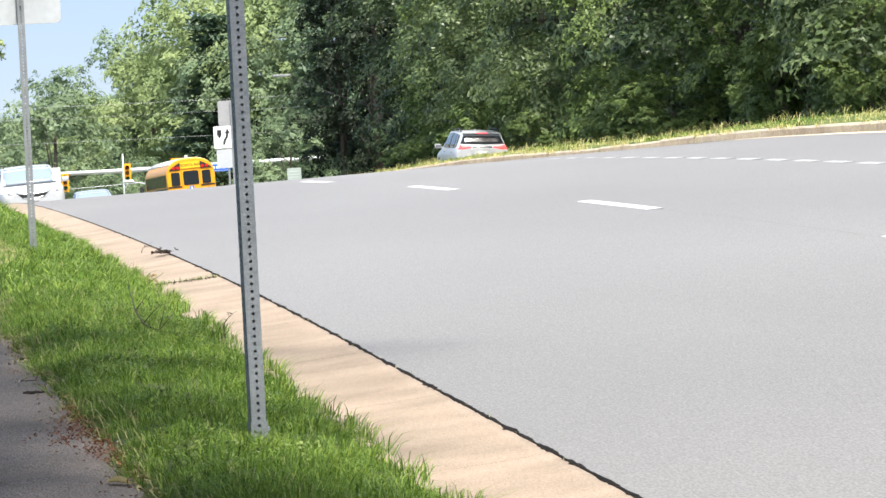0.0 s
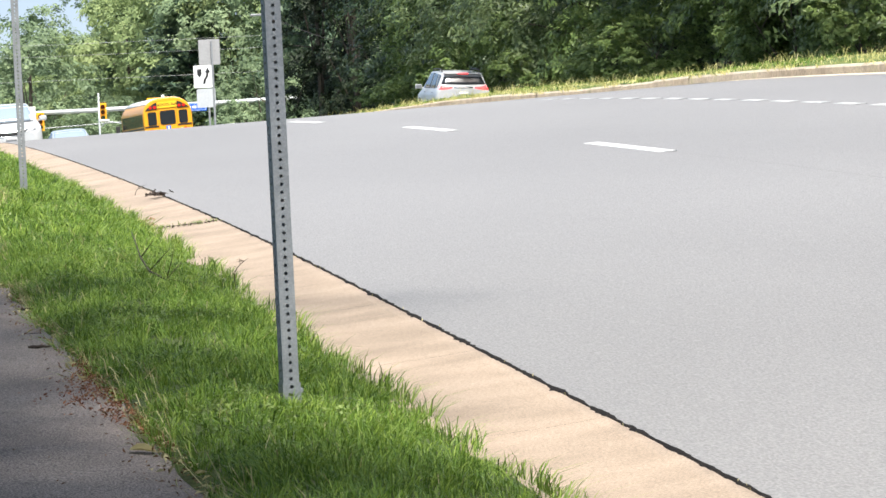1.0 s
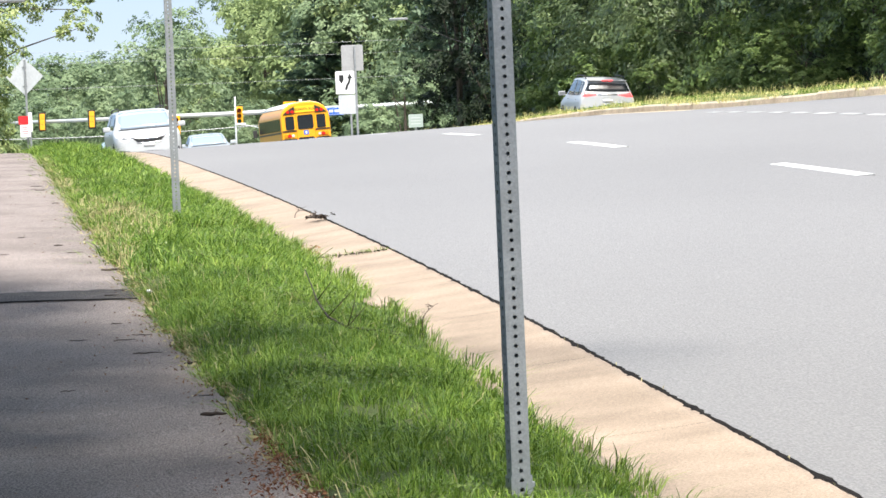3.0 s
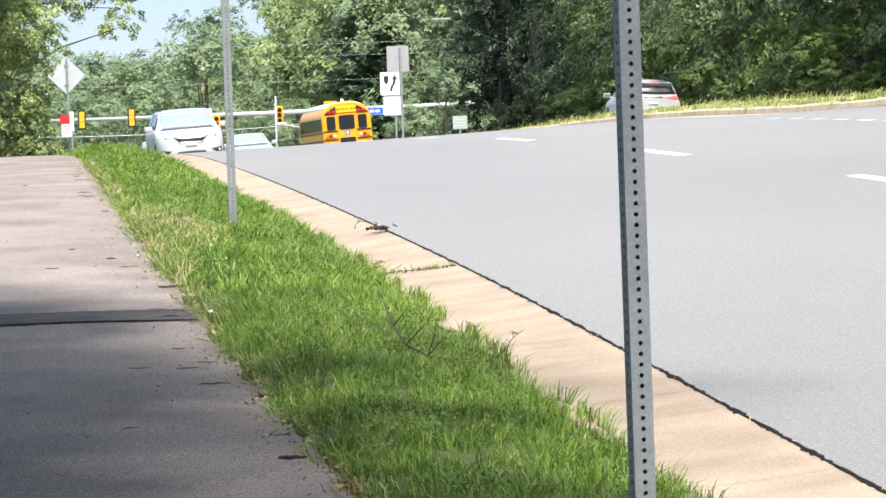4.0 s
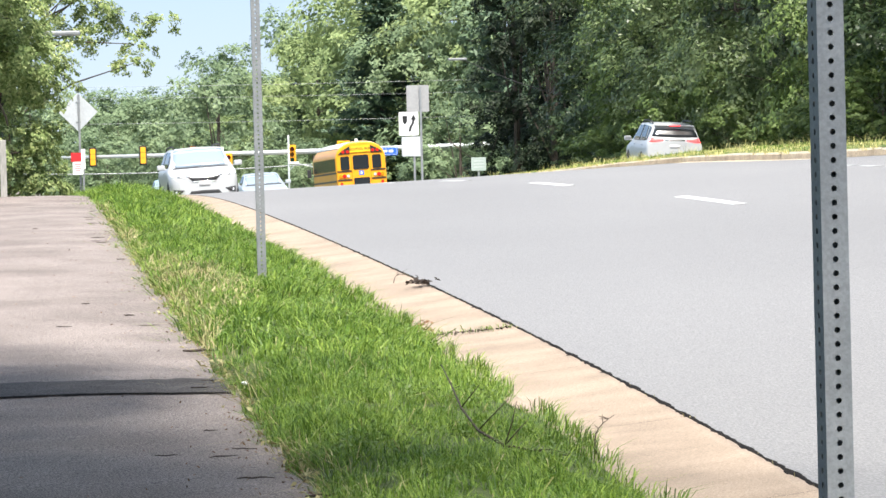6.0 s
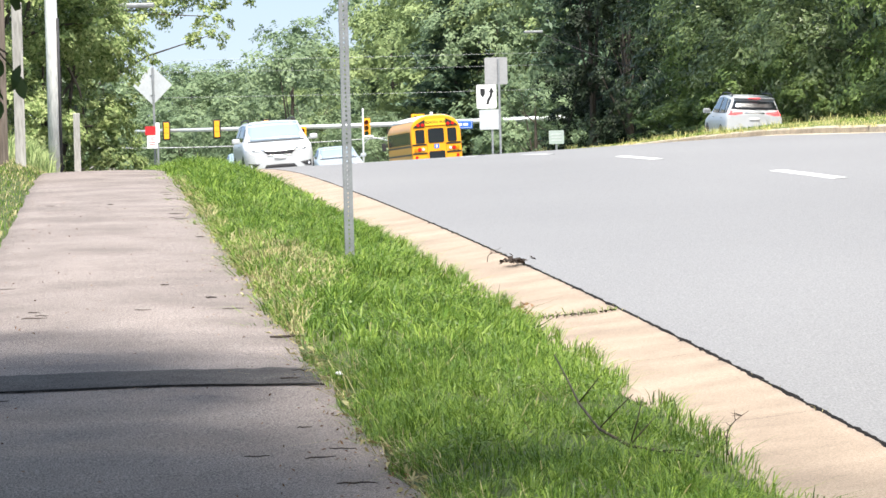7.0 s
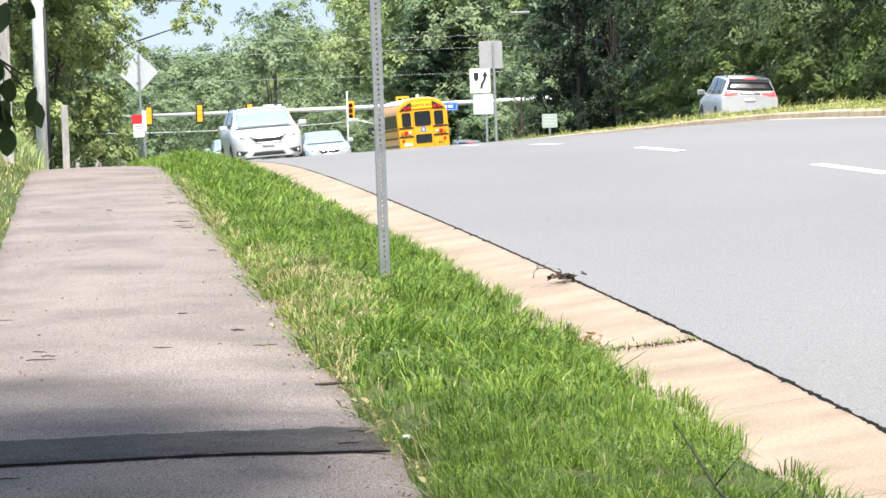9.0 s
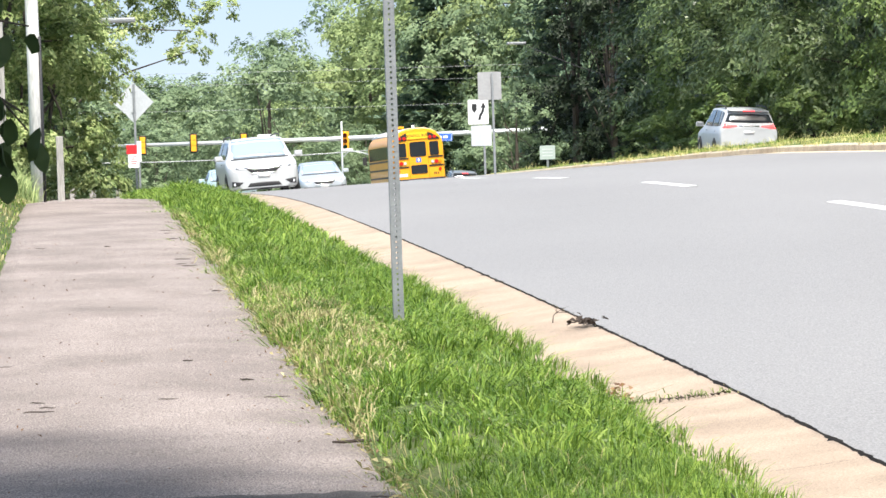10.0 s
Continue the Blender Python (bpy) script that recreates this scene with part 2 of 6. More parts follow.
def tube(bm, pts, radii, seg=8, cap=True):
    """A round bar through points."""
    rings = []
    for i, p in enumerate(pts):
        p = Vector(p)
        d = (Vector(pts[min(i + 1, len(pts) - 1)]) - Vector(pts[max(i - 1, 0)])).normalized()
        a = d.orthogonal().normalized()
        if i and rings:
            prev = rings[-1][0].co - Vector(pts[i - 1])
            a = (prev - d * prev.dot(d)).normalized() if (prev - d * prev.dot(d)).length > 1e-6 else a
        b = d.cross(a)
        rings.append([bm.verts.new(p + (a * math.cos(k * math.tau / seg) + b * math.sin(k * math.tau / seg)) * radii[i]) for k in range(seg)])
    for r0, r1 in zip(rings, rings[1:]):
        for k in range(seg):
            f = bm.faces.new((r0[k], r0[(k + 1) % seg], r1[(k + 1) % seg], r1[k]))
            f.smooth = True
    if cap:
        bm.faces.new(rings[0][::-1])
        bm.faces.new(rings[-1])


def extrude_outline(bm, outline, depth, axis="y", bevel=0.0):
    """A flat outline (x, z) given depth along y, centred."""
    vs = [bm.verts.new((x, -depth / 2, z)) for x, z in outline]
    f = bm.faces.new(vs)
    r = bmesh.ops.extrude_face_region(bm, geom=[f])
    bmesh.ops.translate(bm, vec=(0, depth, 0), verts=[v for v in r["geom"] if isinstance(v, bmesh.types.BMVert)])
    bmesh.ops.recalc_face_normals(bm, faces=bm.faces)
    if bevel:
        bmesh.ops.bevel(bm, geom=list(bm.edges), offset=bevel, segments=1, affect="EDGES")


# ---------------- lie of the land ----------------
def curve(knots):
    ks = np.array([k for k, _ in knots], float)
    vs = np.array([v for _, v in knots], float)
    fine = np.arange(ks[0], ks[-1] + 1, 1.0)
    val = np.interp(fine, ks, vs)
    pad = np.pad(val, 5, mode="edge")
    pad[:5], pad[-5:] = val[0] + (val[1] - val[0]) * np.arange(-5, 0), val[-1] + (val[-1] - val[-2]) * np.arange(1, 6)
    sm = np.convolve(pad, np.ones(11) / 11, mode="valid")
    return lambda y: np.interp(y, fine, sm)


kerb_x = curve([(-80, 0.3), (-3, 0.98), (4, 1.055), (12, 1.165), (21, 1.225), (30, 1.29), (45, 1.37), (70, 1.55), (92, 1.85), (113, 2.2), (143, 2.7), (220, 3.2), (420, 5.0)])
road_z = curve([(-80, -1.6), (-40, -0.8), (-20, -0.45), (0, -0.10), (10, 0.065), (16, 0.15), (21, 0.205), (30, 0.285), (40, 0.35), (47, 0.38), (54, 0.37), (60, 0.31), (70, 0.2), (80, 0.03), (92, -0.22), (113, -0.65), (148, -1.3), (170, -1.9), (228, -3.2), (300, -5.7), (420, -7.0)])
cross = curve([(-80, 0.045), (35, 0.049), (45, 0.043), (52, 0.037), (60, 0.03), (70, 0.031), (80, 0.042), (90, 0.045), (116, 0.05), (420, 0.05)])
path_up = curve([(-80, 0.09), (20, 0.09), (43, 0.135), (50, 0.12), (56, 0.0), (63, -0.07), (85, 0.02), (420, 0.1)])
bank_up = curve([(-80, 0.09), (20, 0.09), (50, 0.14), (60, 0.19), (85, 0.12), (420, 0.1)])
path_r = curve([(-80, -1.4), (-3, -1.43), (3, -1.56), (11, -1.72), (20, -1.72), (30, -1.70), (47, -1.66), (70, -1.6), (420, -1.6)])
PATH_W, MED_S, MED_W, FAR_W = 1.42, 10.0, 2.4, 7.6


def at(s, y, dz=0.0):
    """World place at s metres right of the gutter's edge, on the pavement's plane."""
    return Vector((float(kerb_x(y) + s), float(y), float(road_z(y) + cross(y) * max(s, 0.0) + dz)))


def land(s, y):
    """Height of the soil."""
    z0 = road_z(y)
    pr = path_r(y)
    up, bank = path_up(y), bank_up(y)
    pl = pr - PATH_W
    prof = [(-400, bank + 6), (-60, bank + 2.0), (-20, bank + 0.9), (pl - 3, bank + 0.25), (pl - 0.4, bank + 0.07), (pl, up - 0.02), (pl + 0.05, up - 0.06), (pr - 0.05, up - 0.06), (pr, up - 0.01), (pr + 0.25, up + 0.04), (-0.90, 0.09),
            (-0.66, 0.045), (-0.585, 0.03), (-0.55, -0.12), (0.0, -0.12)]
    c = cross(y)
    s2, s3 = MED_S + MED_W, MED_S + MED_W + FAR_W
    right = [(MED_S, c * MED_S - 0.10), (s3 + 0.3, c * s3 - 0.08), (s3 + 0.6, c * s3 + 0.06), (s3 + 4, c * s3 + 0.4), (s3 + 40, c * s3 + 1.5), (600, c * s3 + 9)]
    ps = prof + right
    return z0 + np.interp(s, [p for p, _ in ps], [v for _, v in ps])


def strip(name, ys, profile, mat, smooth=True):
    """A sheet swept along the road: profile(y) -> rows of (s, dz above the road's datum)."""
    V, F = [], []
    k = None
    for j, y in enumerate(ys):
        row = profile(y)
        k = len(row)
        for s, dz in row:
            V.append((float(kerb_x(y)) + s, y, float(road_z(y)) + dz))
        if j:
            for i in range(k - 1):
                a = (j - 1) * k + i
                F.append((a, a + 1, a + k + 1, a + k))
    return mesh_np(name, V, F, mat, smooth)


YS = np.concatenate([np.arange(-70, -20, 4.0), np.arange(-20, 70, 0.75), np.arange(70, 420.1, 5.0)])
SS = np.concatenate([[-600, -300, -150, -80, -50, -30, -20, -12, -8, -6, -5], np.arange(-4.2, 0.31, 0.1), [1, 3, 6, 10, 11, 12.4, 16, 20.0, 20.3, 20.6, 22, 24, 28, 34, 45, 60, 90, 150, 300, 600]])
YG = np.concatenate([[-400, -150], YS, [600, 1000, 2000, 4000]])
gv = []
for y in YG:
    yy = min(max(y, -70), 420)
    for s in SS:
        gv.append((float(kerb_x(yy)) + s * (1 if -70 <= y <= 420 else 4), y, float(land(s, yy)) + 0.02 * noise.noise((s * 1.1, y * 0.9, 0))))
k = len(SS)
gi = np.array([(j * k + i, j * k + i + 1, (j + 1) * k + i + 1, (j + 1) * k + i) for j in range(len(YG) - 1) for i in range(k - 1)])
tagged(new("ground", mesh_np("ground", gv, gi, SOIL, True)), label="grassy roadside ground falling away beyond the crest", category="ground", kind="structure")


# road surfaces
def flat(s0, s1, dz=0.0, n=8):
    return lambda y: [(s, float(cross(y)) * s + dz) for s in np.linspace(s0, s1, n)]


YR = np.concatenate([np.arange(-70, -10, 3.0), np.arange(-10, 70, 1.0), np.arange(70, 420, 5.0)])
tagged(new("road", strip("road", YR, flat(0.012, MED_S - 0.02, 0.0, 12), ASPHALT)), label="pale grey worn asphalt carriageway with white lane dashes", category="road", kind="structure")
tagged(new("road_far", strip("road_far", YR, flat(MED_S + MED_W + 0.17, MED_S + MED_W + FAR_W, 0.0, 8), ASPHALT)), label="pale grey asphalt carriageway beyond the median", category="road", kind="structure")


def tar(y):
    w = 0.012 + 0.015 * noise.noise((y * 3.1, 0, 0)) + 0.014 * noise.noise((y * 11, 3, 0))
    return [(-0.008 - max(w, 0.002), 0.002), (0.0, 0.009), (0.006 + max(w, 0.002), 0.004)]


YT = np.concatenate([np.arange(-12, 40, 0.06), np.arange(40, 90, 0.5)])
tagged(new("tar_joint", strip("tar_joint", YT, tar, CRACK)), label="black ragged tar joint between gutter and asphalt", category="joint", kind="structure")


def kerb_profile(y):
    """Gutter pan falling from the road to a low kerb that is half buried in the grass."""
    return [(-0.64, -0.1), (-0.635, 0.03), (-0.62, 0.04), (-0.575, 0.04), (-0.55, 0.028), (-0.53, -0.02), (-0.50, -0.038), (-0.40, -0.035), (-0.20, -0.018), (-0.06, -0.002), (-0.008, 0.006), (-0.004, -0.05)]


# kerb and gutter, cast in lengths with joints
kerb = tagged(new("kerb"), label="tan concrete kerb and gutter cast in jointed lengths", category="kerb", kind="structure")
JOINTS = [15.75 + 3.145 * k for k in range(-28, 30)]
for a, b in zip(JOINTS, JOINTS[1:]):
    gap = 0.006 if abs(b - 15.75) < 0.01 else 0.0022
    me = strip("kerb_length", np.linspace(a + 0.002, b - gap, 7), kerb_profile, CONCRETE)
    ob = new("kerb_length", me)
    ob.parent = kerb
tagged(new("kerb_bed", strip("kerb_bed", np.arange(-70, 105, 3.0), lambda y: [(-0.62, 0.02), (-0.56, 0.018), (-0.53, -0.045), (-0.50, -0.058), (-0.2, -0.038), (-0.01, -0.018)], CRACK)), label="dark bedding under the kerb joints", category="kerb", kind="structure")

# median: kerbs and grassed soil
rm = random.Random(14)
for s0, sgn in ((MED_S, 1), (MED_S + MED_W, -1)):
    mk = tagged(new("median_kerb"), label="stained tan concrete kerb along the grassed median", category="kerb", kind="structure")
    ys = [-70.0, -40.0, -10.0] + [14 + 3.05 * k for k in range(42)] + [180.0, 240.0, 330.0, 415.0]
    for y0, y1 in zip(ys, ys[1:]):
        tip, drop = rm.uniform(-0.012, 0.012), rm.uniform(-0.012, 0.006)

        def prof(y, s0=s0, sgn=sgn, tip=tip, drop=drop):
            z = float(cross(y)) * s0
            w = 0.008 * noise.noise((y * 1.3, s0, 0))
            return sorted([(s0 + w, z - 0.05), (s0 + sgn * 0.012 + w + tip, z + 0.095 + drop), (s0 + sgn * 0.035 + tip, z + 0.125 + drop), (s0 + sgn * 0.17, z + 0.13 + drop), (s0 + sgn * 0.18, z)])
        ob = new("kerb_length", strip("kerb_length", np.linspace(y0 + 0.006, y1 - 0.006, max(6, int((y1 - y0) / 6))), prof, MEDIAN_CON, False))
        ob.parent = mk
tagged(new("median", strip("median", YR, lambda y: [(MED_S + 0.15 + (MED_W - 0.3) * u, float(cross(y)) * (MED_S + MED_W * u) + 0.12 + 0.06 * math.sin(u * math.pi) + 0.03 * noise.noise((u * 3, y * 0.8, 5))) for u in np.linspace(0, 1, 7)], MEADOW)), label="narrow median strip with dry mown grass", category="median", kind="structure")
# the gutter pan of the median
tagged(new("median_gutter", strip("median_gutter", YR, flat(MED_S - 0.35, MED_S + 0.002, 0.004, 2), MEDIAN_CON)), label="tan sandy gutter along the median", category="gutter", kind="structure")


# path, with its tar patch
def path_prof(y):
    r, up = float(path_r(y)), float(path_up(y))
    e0, e1 = 0.05 * noise.noise((y * 0.9, 1, 0)) + 0.02 * noise.noise((y * 5, 1, 0)), 0.06 * noise.noise((y * 0.8, 7, 0)) + 0.025 * noise.noise((y * 6, 7, 0))
    l = r - PATH_W
    return [(l + e0 - 0.02, up - 0.05), (l + e0, up - 0.006)] + [(l + e0 + (PATH_W + e1 - e0) * u, up + 0.012 * math.sin(u * math.pi) + 0.0015 * noise.noise((u * 3, y * 0.5, 2))) for u in np.linspace(0.08, 0.92, 9)] + [(r + e1, up - 0.006), (r + e1 + 0.02, up - 0.05)]


YP = np.concatenate([np.arange(-70, -14, 4.0), np.arange(-14, 62, 0.25), np.arange(62, 160, 2.0)])
tagged(new("footpath", strip("footpath", YP, path_prof, PATH_MAT)), label="worn asphalt footpath with ragged grassy edges", category="path", kind="structure")


def dash(name, s, y0, y1, w, label):
    ys = np.linspace(y0, y1, 6)
    me = strip(name, ys, lambda y: [(s - w / 2, float(cross(y)) * (s - w / 2) + 0.001), (s - w / 2 + 0.003, float(cross(y)) * (s - w / 2) + 0.0045), (s + w / 2 - 0.003, float(cross(y)) * (s + w / 2) + 0.0045), (s + w / 2, float(cross(y)) * (s + w / 2) + 0.001)], PAINT if w > 0.12 else WORN, False)
    return tagged(new(name, me), label=label, category="road marking", group="lane dashes" if w > 0.12 else "dotted lane line", kind="structure")


for kk in range(-3, 12):
    dash("lane_dash", min(max(3.69 - 0.0075 * 11.65 * kk, 3.5), 3.8), 19.95 + 11.65 * kk, 23.58 + 11.65 * kk, 0.122, "white painted lane dash on grey asphalt")
for kk in range(-14, 12):
    dash("dotted_dash", 6.68, 28.35 + 1.49 * kk, 29.28 + 1.49 * kk, 0.11, "short white dash of a dotted lane line")
# dark seam in the asphalt along the lane line
tagged(new("road_seam", strip("road_seam", np.arange(-12, 19.9, 0.15), lambda y: [(3.70 + 0.03 * noise.noise((y * 1.5, 9, 0)) - 0.002, float(cross(y)) * 3.70 + 0.003), (3.70 + 0.03 * noise.noise((y * 1.5, 9, 0)) + 0.002, float(cross(y)) * 3.70 + 0.003)], SEAM)), label="thin dark paving seam in the asphalt", category="joint", kind="structure")


# ---------------- posts ----------------
def perforated_post(base, height, lean=0.0, turn=0.0, label=""):
    """Square steel sign tube with a punched hole every inch on its faces, in a wider sleeve at the foot."""
    thing = empty("sign_post", Matrix.Translation(base) @ pose(0, 0, 0, 0, lean, turn), label, "sign post", "perforated sign posts")
    step, seg = 0.0254, 8

    def punched(w, t, r, i0, i1):
        """A square tube whose four walls each have a round hole every inch."""
        bm = bmesh.new()
        for sx, sy in ((0, -1), (0, 1), (-1, 0), (1, 0)):
            for i in range(i0, i1):
                z0, z1, zc = i * step, (i + 1) * step, (i + 0.5) * step

                def P(u, z, off):
                    return (u, sy * off, z) if sy else (sx * off, u, z)
                for off in (w, w - t):
                    corner = [bm.verts.new(P(u, z, off)) for u, z in ((-w, z0), (w, z0), (w, z1), (-w, z1))]
                    hole = [bm.verts.new(P(r * math.cos(a), zc + r * math.sin(a), off)) for a in [math.radians(-135 + 45 * q) for q in range(seg)]]
                    if off == w:
                        ring = hole
                    else:
                        for q in range(seg):
                            bm.faces.new((ring[q], ring[(q + 1) % seg], hole[(q + 1) % seg], hole[q]))
                    for q in range(4):
                        a, b = corner[q], corner[(q + 1) % 4]
                        h0, h1, h2 = hole[2 * q], hole[2 * q + 1], hole[(2 * q + 2) % seg]
                        bm.faces.new((a, b, h1))
                        bm.faces.new((a, h1, h0))
                        bm.faces.new((b, h2, h1))
        bmesh.ops.remove_doubles(bm, verts=bm.verts, dist=0.0001)
        bmesh.ops.recalc_face_normals(bm, faces=bm.faces)
        return bm
    part("tube", punched(0.0254, 0.0026, 0.0058, -4, int(height / step)), STEEL, thing)
    part("sleeve", punched(0.0290, 0.0026, 0.0066, -4, 4), STEEL, thing, "galvanised anchor sleeve at the foot")
    bm = bmesh.new()
    box(bm, (0.036, 0, 0.075), (0.012, 0.016, 0.016), 0.003)
    part("bolt", bm, STEEL, thing)
    return thing


post_a = perforated_post((0, 0, -0.03), 2.6, 0.0, 9, "galvanised square perforated steel post in shaded grass")
post_b = perforated_post((0.10, 19.41, 0.24), 2.75, 0.0, 0, "galvanised square perforated steel post in sunlit grass")


# ---------------- grass ----------------
def land_many(s, y):
    out = np.empty_like(s)
    order = np.round(y * 4) / 4
    for v in np.unique(order):
        k = order == v
        out[k] = land(s[k], float(v))
    return out


def blades(name, s, y, length, width, mat, label, lean=0.45, seed=1, lift=0.0, zs=None, toward=None, kind="stuff", fan=None):
    """Grass: every blade a bent, tapering strip rooted in the soil."""
    g = np.random.default_rng(seed)
    n = len(s)
    x = kerb_x(y) + s
    z = (land_many(s, y) if zs is None else zs) + lift
    a = g.uniform(0, math.tau, n)
    L = length * g.uniform(0.55, 1.25, n)
    W = width * g.uniform(0.6, 1.3, n) / 2
    out = lean * g.uniform(0.2, 1.6, n) * L
    dx, dy = np.cos(a), np.sin(a)
    if toward is not None:
        dx, dy = dx + toward, dy
    if fan is not None:
        dx, dy = fan
    px, py = -np.sin(a + 0.6), np.cos(a + 0.6)
    up1, up2 = L * 0.62, L * np.clip(1.0 - 0.35 * lean * g.uniform(0, 2, n), 0.35, 1)
    V = np.empty((n, 5, 3))
    for i, sg in ((0, -1), (1, 1)):
        V[:, i] = np.stack([x + sg * px * W, y + sg * py * W, z - 0.01], 1)
        V[:, i + 2] = np.stack([x + dx * out * 0.35 + sg * px * W * 0.8, y + dy * out * 0.35 + sg * py * W * 0.8, z + up1], 1)
    V[:, 4] = np.stack([x + dx * out, y + dy * out, z + up2], 1)
    base = np.arange(n)[:, None] * 5
    F = np.concatenate([base + np.array([[0, 1, 3]]), base + np.array([[0, 3, 2]]), base + np.array([[2, 3, 4]])])
    return tagged(new(name, mesh_np(name, V.reshape(-1, 3), F, mat)), label=label, category="grass", kind=kind)


def scatter(n, s0, s1, y0, y1, seed, clump=0.0, f=1.0):
    """Random places in a stretch, thinned to tufts."""
    g = np.random.default_rng(seed)
    s, y = g.uniform(s0, s1, n), g.uniform(y0, y1, n)
    if clump:
        keep = np.array([noise.noise((a * 2.2 * f, b * 2.2 * f, seed)) + 0.5 * noise.noise((a * 7 * f, b * 7 * f, seed)) for a, b in zip(s, y)])
        k = g.uniform(0, 1, n) < np.clip(0.65 + clump * keep, 0.08, 1)
        s, y = s[k], y[k]
    return s, y


def verge(name, n, y0, y1, length, width, seed, per=14, spread=0.035):
    s, y = scatter(n, -1.9, -0.5, y0, y1, seed, 0.9)
    pr = path_r(y) + 0.06 * np.sin(y * 2.1) + 0.06 * np.sin(y * 5.3)
    edge = -0.595 + 0.045 * np.sin(y * 1.7) + 0.04 * np.sin(y * 4.9) + 0.05 * np.sin(y * 0.55 + 1) + 0.045 / (1 + np.exp(np.clip(y - 4.5, -30, 30)))
    edge = np.minimum(edge, -0.562)
    k = (s > pr - 0.02) & (s < edge)
    s, y, pr, edge = s[k], y[k], pr[k], edge[k]
    near = np.clip(np.minimum((edge - s) / 0.16, 1), 0.0, 1)
    mound = np.array([1 + 0.75 * noise.noise((a * 1.7, b * 1.1, 3)) + 0.35 * noise.noise((a * 5, b * 4, 9)) for a, b in zip(s, y)]) * (0.55 + 0.45 * near)
    keep = np.random.default_rng(seed + 5).uniform(0, 1, len(s)) < np.clip(mound, 0.45, 1)
    s, y, mound = s[keep], y[keep], mound[keep]
    g = np.random.default_rng(seed + 9)
    cnt = g.integers(per // 2, per + per // 2, len(s))
    k = np.repeat(np.arange(len(s)), cnt)
    a, r = g.uniform(0, math.tau, len(k)), spread * g.uniform(0, 1, len(k)) ** 0.7
    size = (mound * g.uniform(0.6, 1.3, len(s)))[k]
    bend = g.normal(0, 0.85, (len(s), 2))[k]
    return blades(name, s[k] + np.cos(a) * r, y[k] + np.sin(a) * r, length * size, width, GRASS, "bright green uncut grass on the roadside verge", seed=seed, fan=(np.cos(a) * 0.8 + bend[:, 0], np.sin(a) * 0.8 + bend[:, 1]), lean=1.0)


verge("verge_grass", 14500, -5, 12, 0.058, 0.0034, 11, 13, 0.028)
verge("verge_grass", 7400, 12, 30, 0.08, 0.0064, 12, 12, 0.04)
verge("verge_grass", 4600, 30, 62, 0.095, 0.0105, 13, 12, 0.06)
verge("verge_grass", 1200, 62, 110, 0.11, 0.025, 14, 10, 0.1)
# long blades of the verge's edge, leaning out over the kerb
g = np.random.default_rng(15)
y = g.uniform(-4, 26, 5200)
y = y[np.array([noise.noise((b * 1.6, 3, 8)) > -0.12 for b in y])]
s = np.minimum(-0.60 + 0.045 * np.sin(y * 1.7) + 0.04 * np.sin(y * 4.9) + g.normal(0, 0.03, len(y)), -0.565)
blades("verge_fringe", s, y, 0.085, 0.004, GRASS, "long grass blades leaning out over the kerb", lean=0.8, seed=16, toward=0.7, zs=road_z(y) + 0.03)
# dry blades along the path's edge and by the second post
s, y = scatter(9000, -1.80, -1.2, -4, 40, 21, 1.3)
pr = path_r(y)
k = (np.abs(s - pr - 0.05) < 0.07 + 0.05 * np.sin(y * 1.3))
blades("dry_edge_grass", s[k], y[k], 0.085, 0.0034, DRYGRASS, "straw-coloured dry grass along the path's edge", lean=1.5, seed=22, toward=-1.1)
s, y = scatter(32000, -1.75, -0.7, 13, 40, 23, 1.5)
k = s < path_r(y) + 0.05 + 0.05 * np.sin(y * 0.9) + 0.50 * np.exp(-((y - 18.8) / 3.4) ** 2)
k &= s > path_r(y)
blades("dry_edge_grass", s[k], y[k], 0.095, 0.006, DRYGRASS, "straw-coloured dry grass patch beside the footpath", lean=1.0, seed=24)
# left verge
s, y = scatter(34000, -5.2, -3.0, 6, 75, 31, 0.7)
k = s < path_r(y) - PATH_W + 0.02 + 0.06 * np.sin(y * 1.9)
blades("left_verge_grass", s[k], y[k], 0.03, 0.008, GRASS, "green grass between footpath and fence", seed=32)
s, y = scatter(9000, -4.6, -3.0, 8, 70, 33, 1.3)
k = s < path_r(y) - PATH_W - 0.02
blades("left_weeds", s[k], y[k], 0.055, 0.008, DRYGRASS, "tall yellowed weeds beside the fence", lean=0.7, seed=34)
s, y = scatter(5200, -3.9, -2.95, 55, 68, 35, 0.9)
k = s < path_r(y) - PATH_W - 0.05 + 0.12 * np.sin(y)
s, y = s[k], y[k]
blades("tall_grass", s, y, 0.34, 0.011, LEAF_LIGHT, "tall pale ornamental grass round the utility pole", lean=0.6, seed=36)
# median
g = np.random.default_rng(41)
y = np.concatenate([g.uniform(22, 110, 22000), g.uniform(110, 240, 5000)])
u = g.uniform(0.02, 0.98, len(y))
s = MED_S + 0.22 + (MED_W - 0.32) * u
zs = road_z(y) + cross(y) * (MED_S + MED_W * u) + 0.12 + 0.06 * np.sin(u * math.pi)
patchy = np.array([noise.noise((b * 0.22, a * 0.8, 6)) + 0.5 * noise.noise((b * 0.9, a * 2, 6)) for a, b in zip(s, y)])
k = (g.uniform(0, 1, len(y)) < 0.75 + 0.6 * patchy)
blades("median_grass", s[k], y[k], 0.05, 0.011, MEDGRASS, "dry straw-coloured grass on the median", lean=0.8, seed=42, zs=zs[k])
k = (patchy > 0.12) & (g.uniform(0, 1, len(y)) < 0.8)
